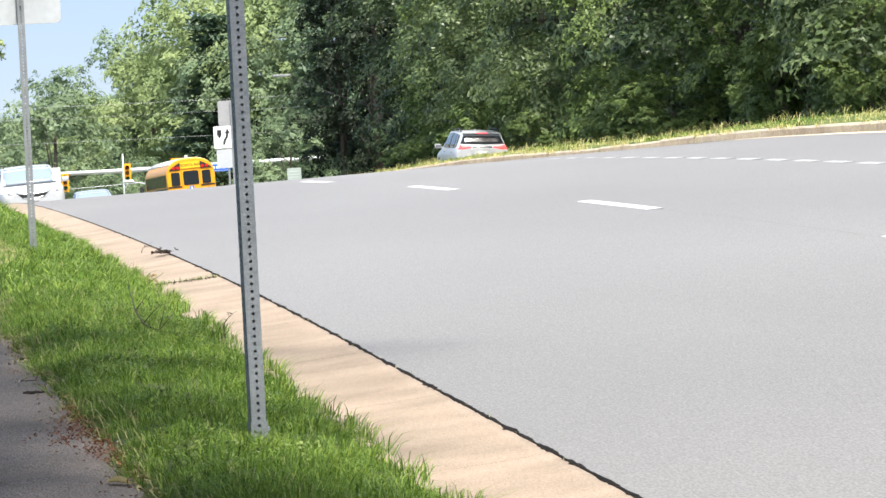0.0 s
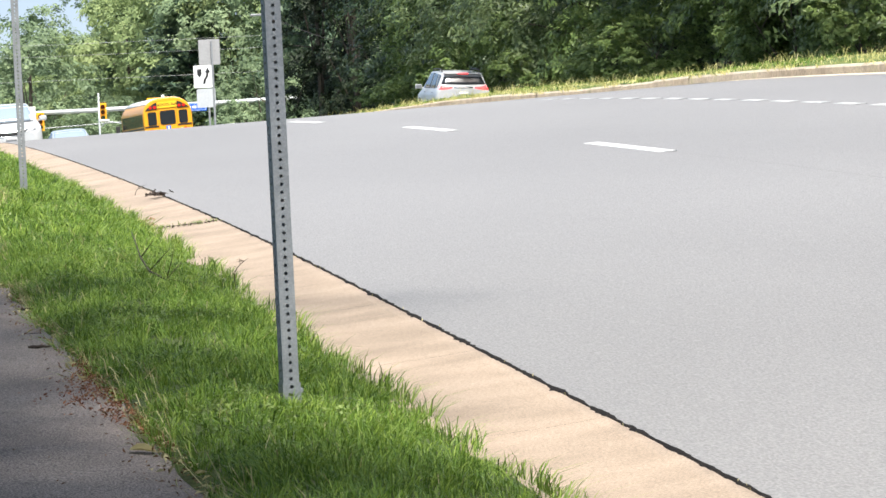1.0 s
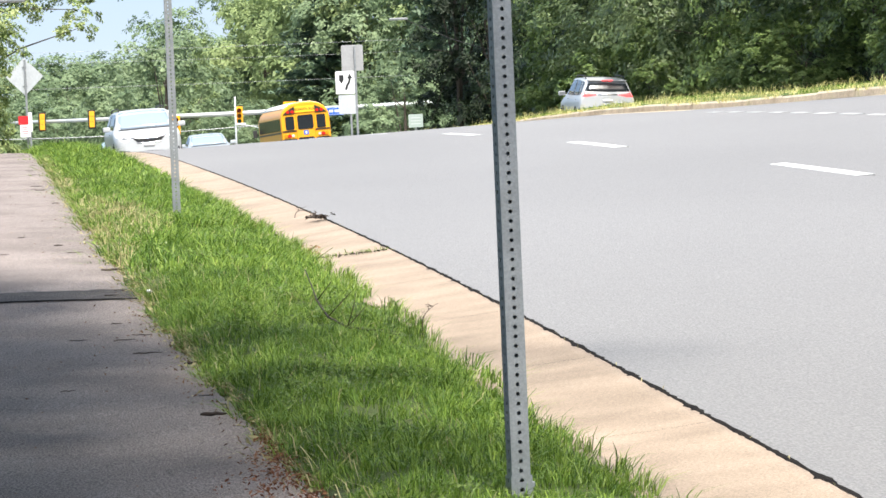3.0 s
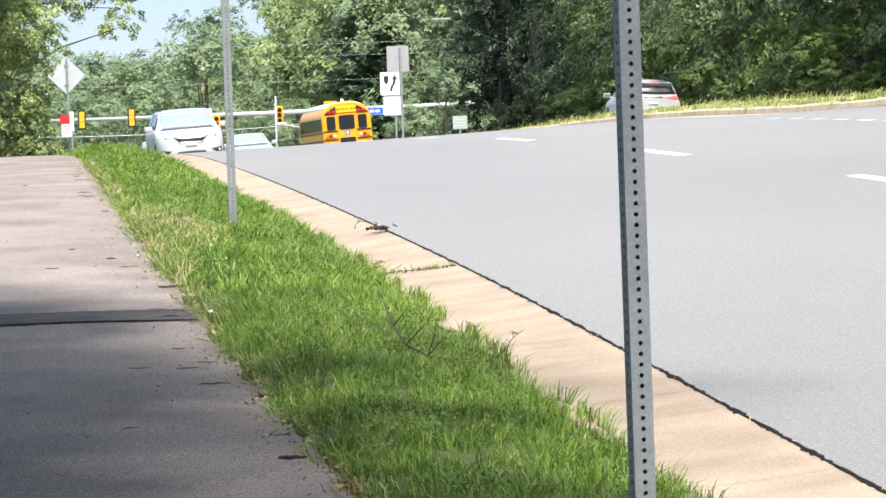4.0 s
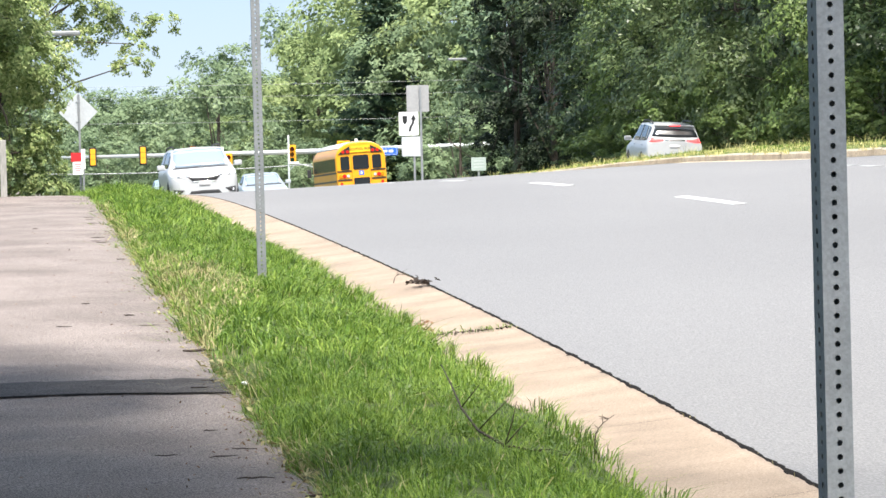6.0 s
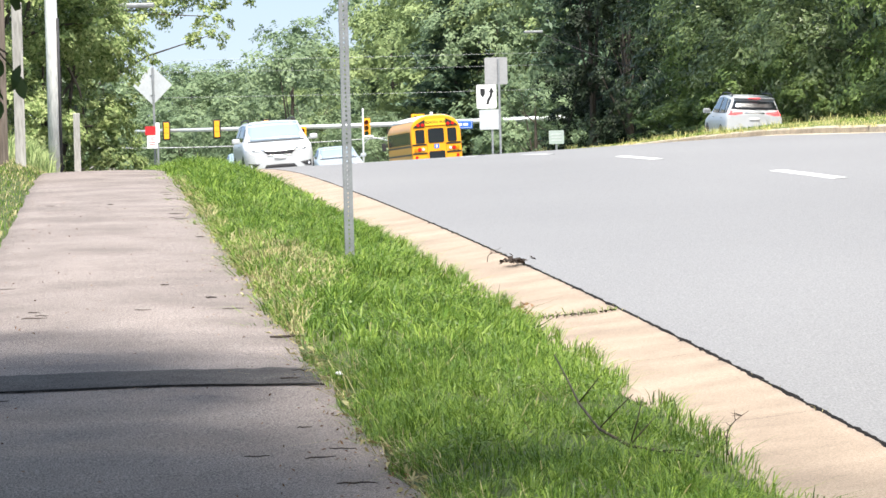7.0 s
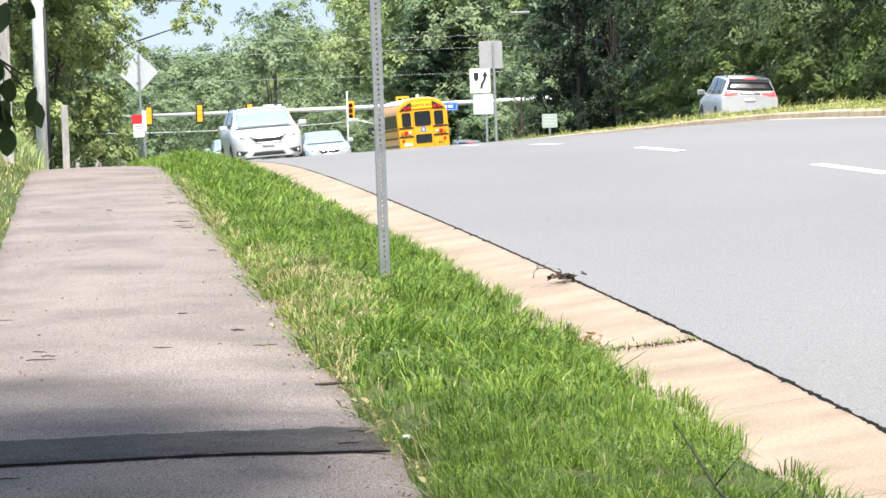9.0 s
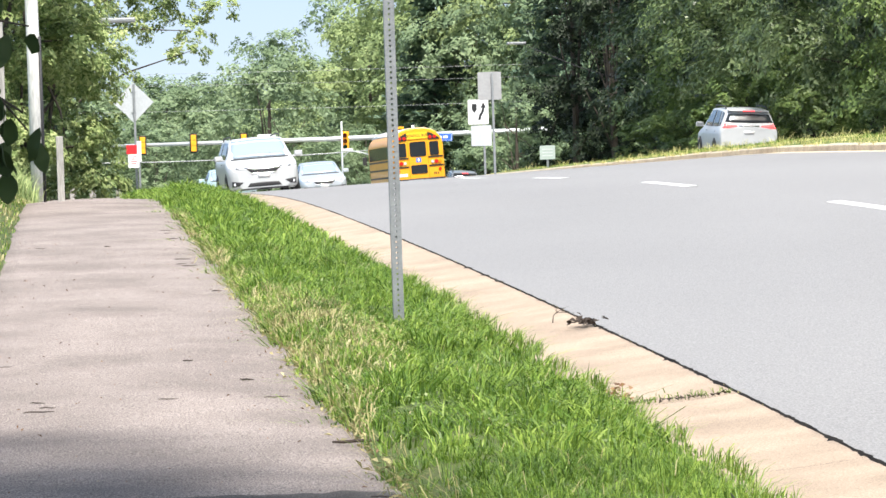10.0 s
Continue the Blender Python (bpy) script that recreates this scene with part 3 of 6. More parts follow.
blades("median_green_grass", s[k], y[k], 0.085, 0.012, GRASS, "green tufts among the median's dry grass", lean=0.8, seed=46, zs=zs[k])
k = (g.uniform(0, 1, len(y)) < 0.028) & (patchy > -0.15)
n = int(k.sum())
rep = np.repeat(np.nonzero(k)[0], 6)
blades("median_weeds", s[rep] + g.normal(0, 0.05, len(rep)), y[rep] + g.normal(0, 0.08, len(rep)), 0.20 * np.repeat(g.uniform(0.35, 1.25, n), 6), 0.008, MEDGRASS, "wispy seeding weeds on the median", lean=0.9, seed=43, zs=zs[rep])
# tufts hanging over the kerb's edge
y = g.uniform(24, 120, 2600)
y = y[np.array([noise.noise((b * 0.5, 4, 1)) > 0.05 for b in y])]
s = MED_S + np.abs(g.normal(0.04, 0.05, len(y)))
blades("kerb_tufts", s, y, 0.08, 0.011, MEDGRASS, "dry grass tufts growing over the median kerb", lean=1.2, seed=47, zs=road_z(y) + cross(y) * MED_S + 0.10, toward=-0.7)
# strip behind the far carriageway
g = np.random.default_rng(44)
y = g.uniform(60, 260, 9000)
s = MED_S + MED_W + FAR_W + g.uniform(0.5, 4.5, len(y))
blades("far_verge_grass", s, y, 0.14, 0.03, GRASS, "rough grass below the wood's edge", lean=0.5, seed=45)


# ---------------- trees ----------------
def leaves_mesh(name, centers, normals, size, mat, seed, aspect=0.6, small=False):
    """Leaves as folded four-cornered blades, or plain three-cornered ones where small, turned about their clump's outward way."""
    g = np.random.default_rng(seed)
    n = len(centers)
    nv = normals + g.normal(0, 0.42, (n, 3))
    nv /= np.linalg.norm(nv, axis=1)[:, None] + 1e-9
    t = np.cross(nv, g.normal(0, 1, (n, 3)))
    t /= np.linalg.norm(t, axis=1)[:, None] + 1e-9
    b = np.cross(nv, t)
    L = size * g.uniform(0.6, 1.3, n)[:, None]
    if small:
        V = np.empty((n, 3, 3))
        V[:, 0] = centers - t * L * 0.5 - b * L * aspect * 0.5
        V[:, 1] = centers - t * L * 0.5 + b * L * aspect * 0.5
        V[:, 2] = centers + t * L * 0.5
        return mesh_np(name, V.reshape(-1, 3), np.arange(n * 3).reshape(n, 3), mat)
    V = np.empty((n, 4, 3))
    V[:, 0] = centers - t * L * 0.5
    V[:, 1] = centers + b * L * aspect * 0.5 + nv * L * 0.12
    V[:, 2] = centers + t * L * 0.5 - nv * L * 0.1
    V[:, 3] = centers - b * L * aspect * 0.5 + nv * L * 0.12
    F = np.arange(n * 4).reshape(n, 4)
    return mesh_np(name, V.reshape(-1, 3), F, mat)


def crown_points(seed, n, clumps, base, top, radius, low=0.55, shell=0.55, droop=0.25, cr=(0.5, 1.1), shape=1.0, tufts=0):
    """Leaf places in many uneven clumps filling a crown from base to top."""
    g = np.random.default_rng(seed)
    cc, rr = [], []
    while len(cc) < clumps:
        u = g.uniform(0, 1)
        h = base + (top - base) * u
        w = radius * (low + (1 - low) * math.sin(min(u * 1.5, 1) * math.pi / 2)) * math.sqrt(max(1 - max(u - 0.45, 0) ** 2 * 3.1 * shape, 0.02))
        a = g.uniform(0, math.tau)
        w *= 1 + 0.35 * noise.noise((math.cos(a) * 1.7, math.sin(a) * 1.7, h * 0.45 + seed))
        r = w * (shell + (1 - shell) * g.uniform(0, 1) ** 0.6)
        cc.append((math.cos(a) * r, math.sin(a) * r, h))
        rr.append(g.uniform(*cr))
    cc, rr = np.array(cc), np.array(rr)
    pick = g.choice(clumps, n, p=rr ** 2 / (rr ** 2).sum())
    d = g.normal(0, 1, (n, 3))
    d /= np.linalg.norm(d, axis=1)[:, None]
    if tufts:
        td = g.normal(0, 1, (clumps, tufts, 3))
        td /= np.linalg.norm(td, axis=2)[:, :, None]
        up = g.uniform(0, 1, (clumps, tufts)) < 0.75
        td[:, :, 2] = np.where(up, np.abs(td[:, :, 2]), td[:, :, 2])
        tr = g.uniform(0.72, 1.12, (clumps, tufts))
        j = g.integers(0, tufts, n)
        e = td[pick, j] * tr[pick, j][:, None] + d * (g.uniform(0, 1, n) ** 0.5 * 0.30)[:, None]
        off = e * rr[pick][:, None]
        d = e / (np.linalg.norm(e, axis=1)[:, None] + 1e-6)
    else:
        off = d * (rr[pick] * g.uniform(0.3, 1, n) ** 0.4)[:, None]
    off[:, 2] *= 0.7
    off[:, 2] -= droop * (off[:, 0] ** 2 + off[:, 1] ** 2) / np.maximum(rr[pick], 0.1)
    P = cc[pick] + off
    outw = P.copy()
    outw[:, 2] = 0
    outw /= np.linalg.norm(outw, axis=1)[:, None] + 1e-6
    N = d * 0.85 + outw * 0.3 + np.array([0, 0, 0.4])
    return P, N, cc


def trunk_bm(seed, height, r0, limbs, base, radius, targets=None, lean=(0, 0)):
    g = random.Random(seed)
    bm = bmesh.new()
    pts = [(lean[0] * t * t * height + 0.12 * g.uniform(-1, 1) * t, lean[1] * t * t * height + 0.12 * g.uniform(-1, 1) * t, -0.3 + t * height) for t in [0, 0.06, 0.2, 0.4, 0.6, 0.8, 1.0]]
    tube(bm, pts, [r0 * 1.45, r0 * 1.05, r0 * 0.9, r0 * 0.72, r0 * 0.5, r0 * 0.28, r0 * 0.08], 10)
    for i in range(limbs):
        t = g.uniform(max(base / height, 0.12), 0.9)
        j = min(int(t * 6), 5)
        p0 = Vector(pts[j + 0]).lerp(Vector(pts[j + 1]), 0.5)
        if targets is not None and len(targets):
            q = Vector(targets[g.randrange(len(targets))])
        else:
            a = g.uniform(0, math.tau)
            q = Vector((math.cos(a) * radius * 0.8, math.sin(a) * radius * 0.8, p0.z + g.uniform(0.3, 1.6)))
        mid = p0.lerp(q, 0.5) + Vector((g.uniform(-0.2, 0.2), g.uniform(-0.2, 0.2), 0.25))
        r = r0 * 0.38 * (1.1 - t)
        tube(bm, [p0, mid, q], [r + 0.012, r * 0.6 + 0.008, 0.008], 5, False)
    return bm


def tree(name, m, seed, height, base, radius, n, clumps, leaf, mat, label, r0=0.2, low=0.55, cr=(0.5, 1.1), shell=0.55, limbs=14, shape=1.0, group="", lean=(0, 0), tufts=0):
    thing = empty(name, m, label, "tree", group)
    P, N, cc = crown_points(seed, n, clumps, base, height, radius, low, shell, cr=cr, shape=shape, tufts=tufts)
    part("trunk", trunk_bm(seed, height * 0.9, r0, limbs, base, radius, cc, lean), BARK, thing)
    ob = new("crown", leaves_mesh("crown", P, N, leaf, mat, seed + 7, small=tufts > 0))
    ob.parent = thing
    return thing


def pine(name, m, seed, height, radius, n, leaf, mat, label, group=""):
    thing = empty(name, m, label, "tree", group)
    g = np.random.default_rng(seed)
    whorls = int(height / 0.8)
    P, N, bm = [], [], trunk_bm(seed, height, 0.2, 0, 1, 1)
    per = n // (whorls * 6)
    for w in range(whorls):
        h = 2.0 + (height - 2.0) * w / whorls
        rr = radius * (1 - 0.85 * (h / height) ** 1.4) * g.uniform(0.7, 1.15)
        for k in range(6):
            a = g.uniform(0, math.tau)
            tip = np.array((math.cos(a) * rr, math.sin(a) * rr, h + 0.12 * rr))
            tube(bm, [(0, 0, h), tuple(tip)], [0.05, 0.012], 4, False)
            u = g.uniform(0.3, 1.05, per)
            q = np.array((0, 0, h)) + u[:, None] * (tip - np.array((0, 0, h))) + g.normal(0, 1, (per, 3)) * np.array((0.32, 0.32, 0.14))
            P.append(q)
            N.append(np.tile((math.cos(a) * 0.2, math.sin(a) * 0.2, 1.0), (per, 1)))
    part("trunk", bm, BARK, thing)
    ob = new("crown", leaves_mesh("crown", np.concatenate(P), np.concatenate(N), leaf, mat, seed + 3, 0.35))
    ob.parent = thing
    return thing


def ground_at(x, y):
    yy = min(max(y, -70), 420)
    return float(land(x - float(kerb_x(yy)), yy))


def put(ob, x, y, turn, sx=1.0, sz=1.0, sink=0.1):
    return copy_thing(ob, Matrix.Translation((x, y, ground_at(x, y) - sink)) @ pose(0, 0, 0, 0, 0, turn) @ Matrix.Diagonal((sx, sx, sz, 1)))


def first(x, y, sink=0.1):
    return Matrix.Translation((x, y, ground_at(x, y) - sink))


# wood's edge beyond the far carriageway
WOOD = "trees of the wood's edge"
rw = random.Random(8)
wood_a = tree("broadleaf_tree", first(27.5, 104), 101, 15, 0.5, 4.2, 28000, 46, 0.18, LEAF, "leafy green broadleaf tree at the wood's edge", 0.22, 0.8, (0.9, 1.8), shell=0.7, group=WOOD, tufts=22)
wood_b = tree("dark_broadleaf_tree", first(29, 111), 102, 16, 0.8, 4.4, 27000, 42, 0.19, LEAF_DARK, "dark green broadleaf tree at the wood's edge", 0.24, 0.7, (0.9, 1.9), shell=0.7, group=WOOD, tufts=22)
wood_c = tree("light_broadleaf_tree", first(26.4, 118), 103, 12, 0.2, 3.4, 25000, 44, 0.155, LEAF_MID, "light green broadleaf tree at the wood's edge", 0.16, 0.8, (0.7, 1.4), shell=0.7, group=WOOD, tufts=22)
# blackened leaves put shade into the gaps between the front crowns
wood_d = tree("dark_broadleaf_tree", first(34, 100), 105, 17, 0.3, 4.8, 7000, 120, 0.5, LEAF_DEEP, "tree deeper in the wood, leaves blackened as shade between the crowns", 0.25, 0.8, (0.7, 1.6), group=WOOD)
shrub = tree("shrub", first(24.6, 108), 104, 3.4, 0.05, 1.7, 11000, 40, 0.13, LEAF_MID, "bushy green shrub at the foot of the wood", 0.05, 0.9, (0.35, 0.7), group="shrubs of the wood's edge", tufts=14)
y, k = 92.0, 0
while y < 216:
    x = 27.2 + 0.012 * max(y - 150, 0) + rw.uniform(-2.2, 2.2)
    kind = rw.choice([wood_a, wood_b, wood_b, wood_a, wood_b, wood_c])
    put(kind, x, y, rw.uniform(0, 360), rw.uniform(0.85, 1.2), rw.uniform(0.85, 1.15))
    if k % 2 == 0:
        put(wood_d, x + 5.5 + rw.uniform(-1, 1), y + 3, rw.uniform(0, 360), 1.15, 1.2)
    if k % 3 != 1:
        put(shrub, x - 2.6 + rw.uniform(-0.7, 0.7), y + rw.uniform(-2, 2), rw.uniform(0, 360), rw.uniform(0.7, 1.2), rw.uniform(0.6, 1.1))
    y += rw.uniform(5.0, 7.2)
    k += 1

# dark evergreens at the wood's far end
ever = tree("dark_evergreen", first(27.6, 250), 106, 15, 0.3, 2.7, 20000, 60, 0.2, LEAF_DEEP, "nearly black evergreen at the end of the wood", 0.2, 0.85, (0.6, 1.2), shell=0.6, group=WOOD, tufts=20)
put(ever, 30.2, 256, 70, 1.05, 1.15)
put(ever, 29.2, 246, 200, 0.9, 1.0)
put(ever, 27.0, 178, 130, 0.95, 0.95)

# far trees round the crossing
FAR = "trees beyond the crossing"
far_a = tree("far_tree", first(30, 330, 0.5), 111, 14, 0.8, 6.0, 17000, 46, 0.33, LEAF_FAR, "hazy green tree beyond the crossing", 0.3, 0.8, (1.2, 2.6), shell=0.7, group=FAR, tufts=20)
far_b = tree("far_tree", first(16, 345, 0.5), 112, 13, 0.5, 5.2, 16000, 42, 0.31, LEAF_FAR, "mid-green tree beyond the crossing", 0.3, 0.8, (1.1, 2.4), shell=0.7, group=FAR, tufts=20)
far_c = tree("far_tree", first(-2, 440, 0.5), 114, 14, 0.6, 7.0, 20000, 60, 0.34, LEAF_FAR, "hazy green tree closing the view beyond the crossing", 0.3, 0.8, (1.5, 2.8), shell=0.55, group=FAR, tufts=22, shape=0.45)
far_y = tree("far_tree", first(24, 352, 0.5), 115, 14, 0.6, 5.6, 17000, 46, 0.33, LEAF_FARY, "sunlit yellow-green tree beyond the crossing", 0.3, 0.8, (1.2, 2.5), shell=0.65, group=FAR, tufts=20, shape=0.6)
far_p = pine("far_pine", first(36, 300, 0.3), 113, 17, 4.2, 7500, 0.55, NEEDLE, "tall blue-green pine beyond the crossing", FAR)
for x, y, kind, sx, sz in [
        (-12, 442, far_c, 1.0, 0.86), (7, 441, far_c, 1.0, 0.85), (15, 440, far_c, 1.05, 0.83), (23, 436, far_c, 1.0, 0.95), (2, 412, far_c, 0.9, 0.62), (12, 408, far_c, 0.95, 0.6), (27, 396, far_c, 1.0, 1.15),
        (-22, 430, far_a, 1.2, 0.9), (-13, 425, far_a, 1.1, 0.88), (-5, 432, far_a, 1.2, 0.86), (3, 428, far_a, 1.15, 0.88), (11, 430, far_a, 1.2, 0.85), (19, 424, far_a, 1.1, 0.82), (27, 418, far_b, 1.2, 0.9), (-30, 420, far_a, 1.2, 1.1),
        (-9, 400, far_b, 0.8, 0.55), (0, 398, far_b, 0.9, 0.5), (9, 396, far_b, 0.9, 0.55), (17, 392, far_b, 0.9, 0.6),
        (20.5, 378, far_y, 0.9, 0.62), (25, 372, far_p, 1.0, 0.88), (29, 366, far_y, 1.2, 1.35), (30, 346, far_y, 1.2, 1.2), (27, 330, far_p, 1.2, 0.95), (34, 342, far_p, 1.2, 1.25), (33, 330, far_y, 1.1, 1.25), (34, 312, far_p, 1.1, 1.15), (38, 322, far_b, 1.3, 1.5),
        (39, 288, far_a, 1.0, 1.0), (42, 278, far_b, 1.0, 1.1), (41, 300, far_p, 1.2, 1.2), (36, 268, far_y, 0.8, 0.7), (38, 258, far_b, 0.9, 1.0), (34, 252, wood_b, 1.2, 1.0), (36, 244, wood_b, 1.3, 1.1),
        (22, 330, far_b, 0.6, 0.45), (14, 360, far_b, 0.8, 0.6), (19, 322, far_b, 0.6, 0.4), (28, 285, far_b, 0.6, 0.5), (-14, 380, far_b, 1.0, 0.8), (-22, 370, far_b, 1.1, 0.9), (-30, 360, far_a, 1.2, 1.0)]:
    put(kind, x, y, rw.uniform(0, 360), sx, sz, 0.3)

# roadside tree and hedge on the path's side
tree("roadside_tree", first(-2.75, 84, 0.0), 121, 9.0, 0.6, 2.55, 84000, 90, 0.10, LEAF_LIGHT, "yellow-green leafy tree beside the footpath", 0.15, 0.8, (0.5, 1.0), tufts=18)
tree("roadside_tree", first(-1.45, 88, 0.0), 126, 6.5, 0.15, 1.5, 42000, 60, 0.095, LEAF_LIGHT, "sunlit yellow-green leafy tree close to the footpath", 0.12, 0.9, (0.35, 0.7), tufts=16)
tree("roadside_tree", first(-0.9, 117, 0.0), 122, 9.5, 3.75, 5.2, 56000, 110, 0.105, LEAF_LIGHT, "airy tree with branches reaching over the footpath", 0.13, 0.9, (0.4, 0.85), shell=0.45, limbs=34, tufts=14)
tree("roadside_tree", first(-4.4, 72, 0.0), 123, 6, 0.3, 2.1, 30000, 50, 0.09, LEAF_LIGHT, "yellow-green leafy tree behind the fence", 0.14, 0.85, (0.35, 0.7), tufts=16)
tree("hedge_tree", first(-3.0, 100, 0.0), 124, 8, 0.2, 2.6, 9000, 110, 0.2, LEAF_DARK, "dense dark shrub beside the footpath", 0.12, 0.9, (0.4, 0.8))
tree("hedge_tree", first(-4.5, 118, 0.0), 125, 11, 0.2, 3.6, 9000, 110, 0.24, LEAF_DARK, "dark leafy tree further along the footpath", 0.2, 0.9, (0.5, 1.0))
# trees out of view whose shade falls on the near path: dense crowns behind, added airy ones reaching over it
shade = tree("shade_tree", first(-4.0, 2.6, 0.0), 131, 9.5, 3.0, 3.9, 11000, 190, 0.24, LEAF, "leafy tree shading the near footpath", 0.2, 0.9, (0.5, 1.0), group="shade trees by the path")
for x, y, turn, sx in ((-4.1, 7.6, 40, 0.95), (-4.0, -3.2, 80, 1.0), (-3.3, -7.4, 300, 1.05), (-4.1, -11, 170, 1.05), (-4.2, -18, 260, 1.0)):
    put(shade, x, y, turn, sx, sx)
# unseen thin crowns, added only to spread half-shade over path and verge
airy = tree("unseen_airy_tree", first(-2.95, 5.2, 0.0), 132, 8.0, 3.6, 3.9, 10500, 300, 0.12, LEAF_MID, "airy tree added out of view, its thin crown half-shading path and verge", 0.1, 0.9, (0.3, 0.6), shell=0.1, limbs=20, group="airy trees by the path")
for x, y, turn in ((-2.45, 3.0, 20), (-2.5, -1.4, 110), (-3.0, 0.9, 75), (-2.95, -3.6, 150), (-3.0, -8.3, 220), (-2.95, -13, 290)):
    put(airy, x, y, turn)

# low broad-leaved weeds and lying straw among the grass
g = np.random.default_rng(71)
s, y = scatter(26000, -1.75, -0.75, -4, 34, 72, 1.6, 0.5)
k = np.array([noise.noise((a * 1.3, b * 0.8, 17)) > 0.12 for a, b in zip(s, y)]) & (s > path_r(y) + 0.1)
s, y = s[k], y[k]
P = np.stack([kerb_x(y) + s, y, land_many(s, y) + g.uniform(0.03, 0.085, len(s))], 1)
tagged(new("clover", leaves_mesh("clover", P, np.tile((0, 0, 1.0), (len(s), 1)), 0.015, LEAF_MID, 73, 0.8)), label="low yellow-green clover among the verge grass", category="weed", kind="stuff")
s, y = scatter(1100, -1.7, -0.75, -4, 34, 74, 0.9)
k = s > path_r(y) + 0.05
blades("straw", s[k], y[k], 0.055, 0.0028, DRYGRASS, "dead straw lying in the verge grass", lean=1.8, seed=75, lift=0.03)


# ---------------- signs ----------------
def slab(outline, depth, mat, parent, name, y=0.0, label="", bevel=0.0):
    bm = bmesh.new()
    extrude_outline(bm, outline, depth, bevel=bevel)
    bmesh.ops.translate(bm, vec=(0, y, 0), verts=bm.verts)
    return part(name, bm, mat, parent, label)


def rounded(cx, cz, w, h, r=0.03, n=4):
    pts = []
    for qx, qz, a0 in ((1, -1, -90), (1, 1, 0), (-1, 1, 90), (-1, -1, 180)):
        for i in range(n + 1):
            a = radians(a0 + 90 * i / n)
            pts.append((cx + qx * (w / 2 - r) + r * math.cos(a), cz + qz * (h / 2 - r) + r * math.sin(a)))
    return pts


def post_bar(parent, h, w=0.05, x=0.0, y=0.03, z0=-0.4, name="post", mat=STEEL):
    bm = bmesh.new()
    box(bm, (x, y, (h + z0) / 2), (w, w, h - z0), 0.004)
    return part(name, bm, mat, parent)


# diamond warning sign seen from behind, with a small red-and-white sign below it
gz = ground_at(1.05, 112)
d = empty("diamond_sign", Matrix.Translation((0.93, 112, gz)), "grey aluminium back of a diamond warning sign on a steel post", "road sign")
zc = 1.83 - gz
slab([(0, zc - 0.49), (0.49, zc), (0, zc + 0.49), (-0.49, zc)], 0.006, SIGNBACK, d, "panel", 0.0, bevel=0.001)
post_bar(d, zc + 0.45, 0.055, 0.02, -0.035)
for q in (-0.25, 0.25):
    bm = bmesh.new()
    box(bm, (0, -0.01, zc + q), (0.12, 0.012, 0.03), 0.002)
    part("bracket", bm, STEEL, d)
d2 = empty("parking_sign", Matrix.Translation((0.86, 111.6, gz)), "small white notice sign under a red sign on the diamond's post", "road sign")
z2 = 0.40 - gz
slab(rounded(-0.02, z2 + 0.30, 0.26, 0.22, 0.015), 0.005, RED, d2, "red_panel", 0.0)
slab(rounded(0.02, z2 + 0.02, 0.26, 0.32, 0.015), 0.005, WHITE, d2, "white_panel", 0.0)
for i, (w, zz) in enumerate(((0.17, 0.10), (0.12, 0.05), (0.17, -0.01), (0.14, -0.06))):
    slab(rounded(0.02, z2 + 0.02 + zz, w, 0.018, 0.004, 2), 0.002, RED, d2, "text_bar", -0.004)
slab(rounded(0.16, z2 + 0.25, 0.10, 0.5, 0.01), 0.006, WHITE, d2, "side_panel", 0.02)
post_bar(d2, z2 + 0.42, 0.05, 0.16, 0.05)

# keep-right sign on the median with a plate below
gz = float(at(11.3, 112)[2]) + 0.15
k1 = empty("arrow_sign", Matrix.Translation((9.30, 112, gz)), "white sign with black curved arrow on the median", "road sign")
zt = 1.63 - gz
slab(rounded(0, zt - 0.30, 0.50, 0.60, 0.03), 0.006, WHITE, k1, "panel", 0.0, bevel=0.001)
slab([(-0.155, zt - 0.10), (-0.035, zt - 0.10), (-0.035, zt - 0.24), (-0.095, zt - 0.33), (-0.155, zt - 0.24)], 0.003, BLACK, k1, "island_symbol", -0.006)
slab([(-0.01, zt - 0.50), (0.05, zt - 0.50), (0.075, zt - 0.40), (0.135, zt - 0.30), (0.155, zt - 0.2), (0.195, zt - 0.2), (0.125, zt - 0.06), (0.055, zt - 0.2), (0.095, zt - 0.2), (0.075, zt - 0.29), (0.015, zt - 0.38)], 0.003, BLACK, k1, "arrow_symbol", -0.006)
slab(rounded(0.06, zt - 0.88, 0.50, 0.50, 0.03), 0.006, SIGNBACK, k1, "lower_panel", 0.0)
post_bar(k1, zt - 0.02, 0.05, 0.13, 0.04)
# plain sign seen from behind on its own posts
gz = float(at(10.8, 103)[2]) + 0.15
k2 = empty("street_sign_back", Matrix.Translation((8.72, 103, gz)), "blank grey back of a rectangular road sign on a leaning post", "road sign")
zt = 2.22 - gz
slab(rounded(0, zt - 0.315, 0.53, 0.63, 0.03), 0.006, SIGNDULL, k2, "panel", 0.0, bevel=0.001)
post_bar(k2, zt - 0.03, 0.05, 0.06, -0.03)
PALEGREEN = plain("weathered_panel", (0.36, 0.42, 0.40), 0.6)
# panel sign by the median's end
gz = ground_at(13.2, 132)
k3 = empty("roadside_sign", Matrix.Translation((13.15, 132, gz)), "small square pale grey-green sign on a short post at the roadside", "road sign")
slab(rounded(0, 0.11 - gz, 0.44, 0.40, 0.02), 0.006, PALEGREEN, k3, "panel")
for i in range(3):
    slab(rounded(0, 0.2 - 0.09 * i - gz, 0.3, 0.03, 0.004, 2), 0.002, SIGNBACK, k3, "text_bar", -0.005)
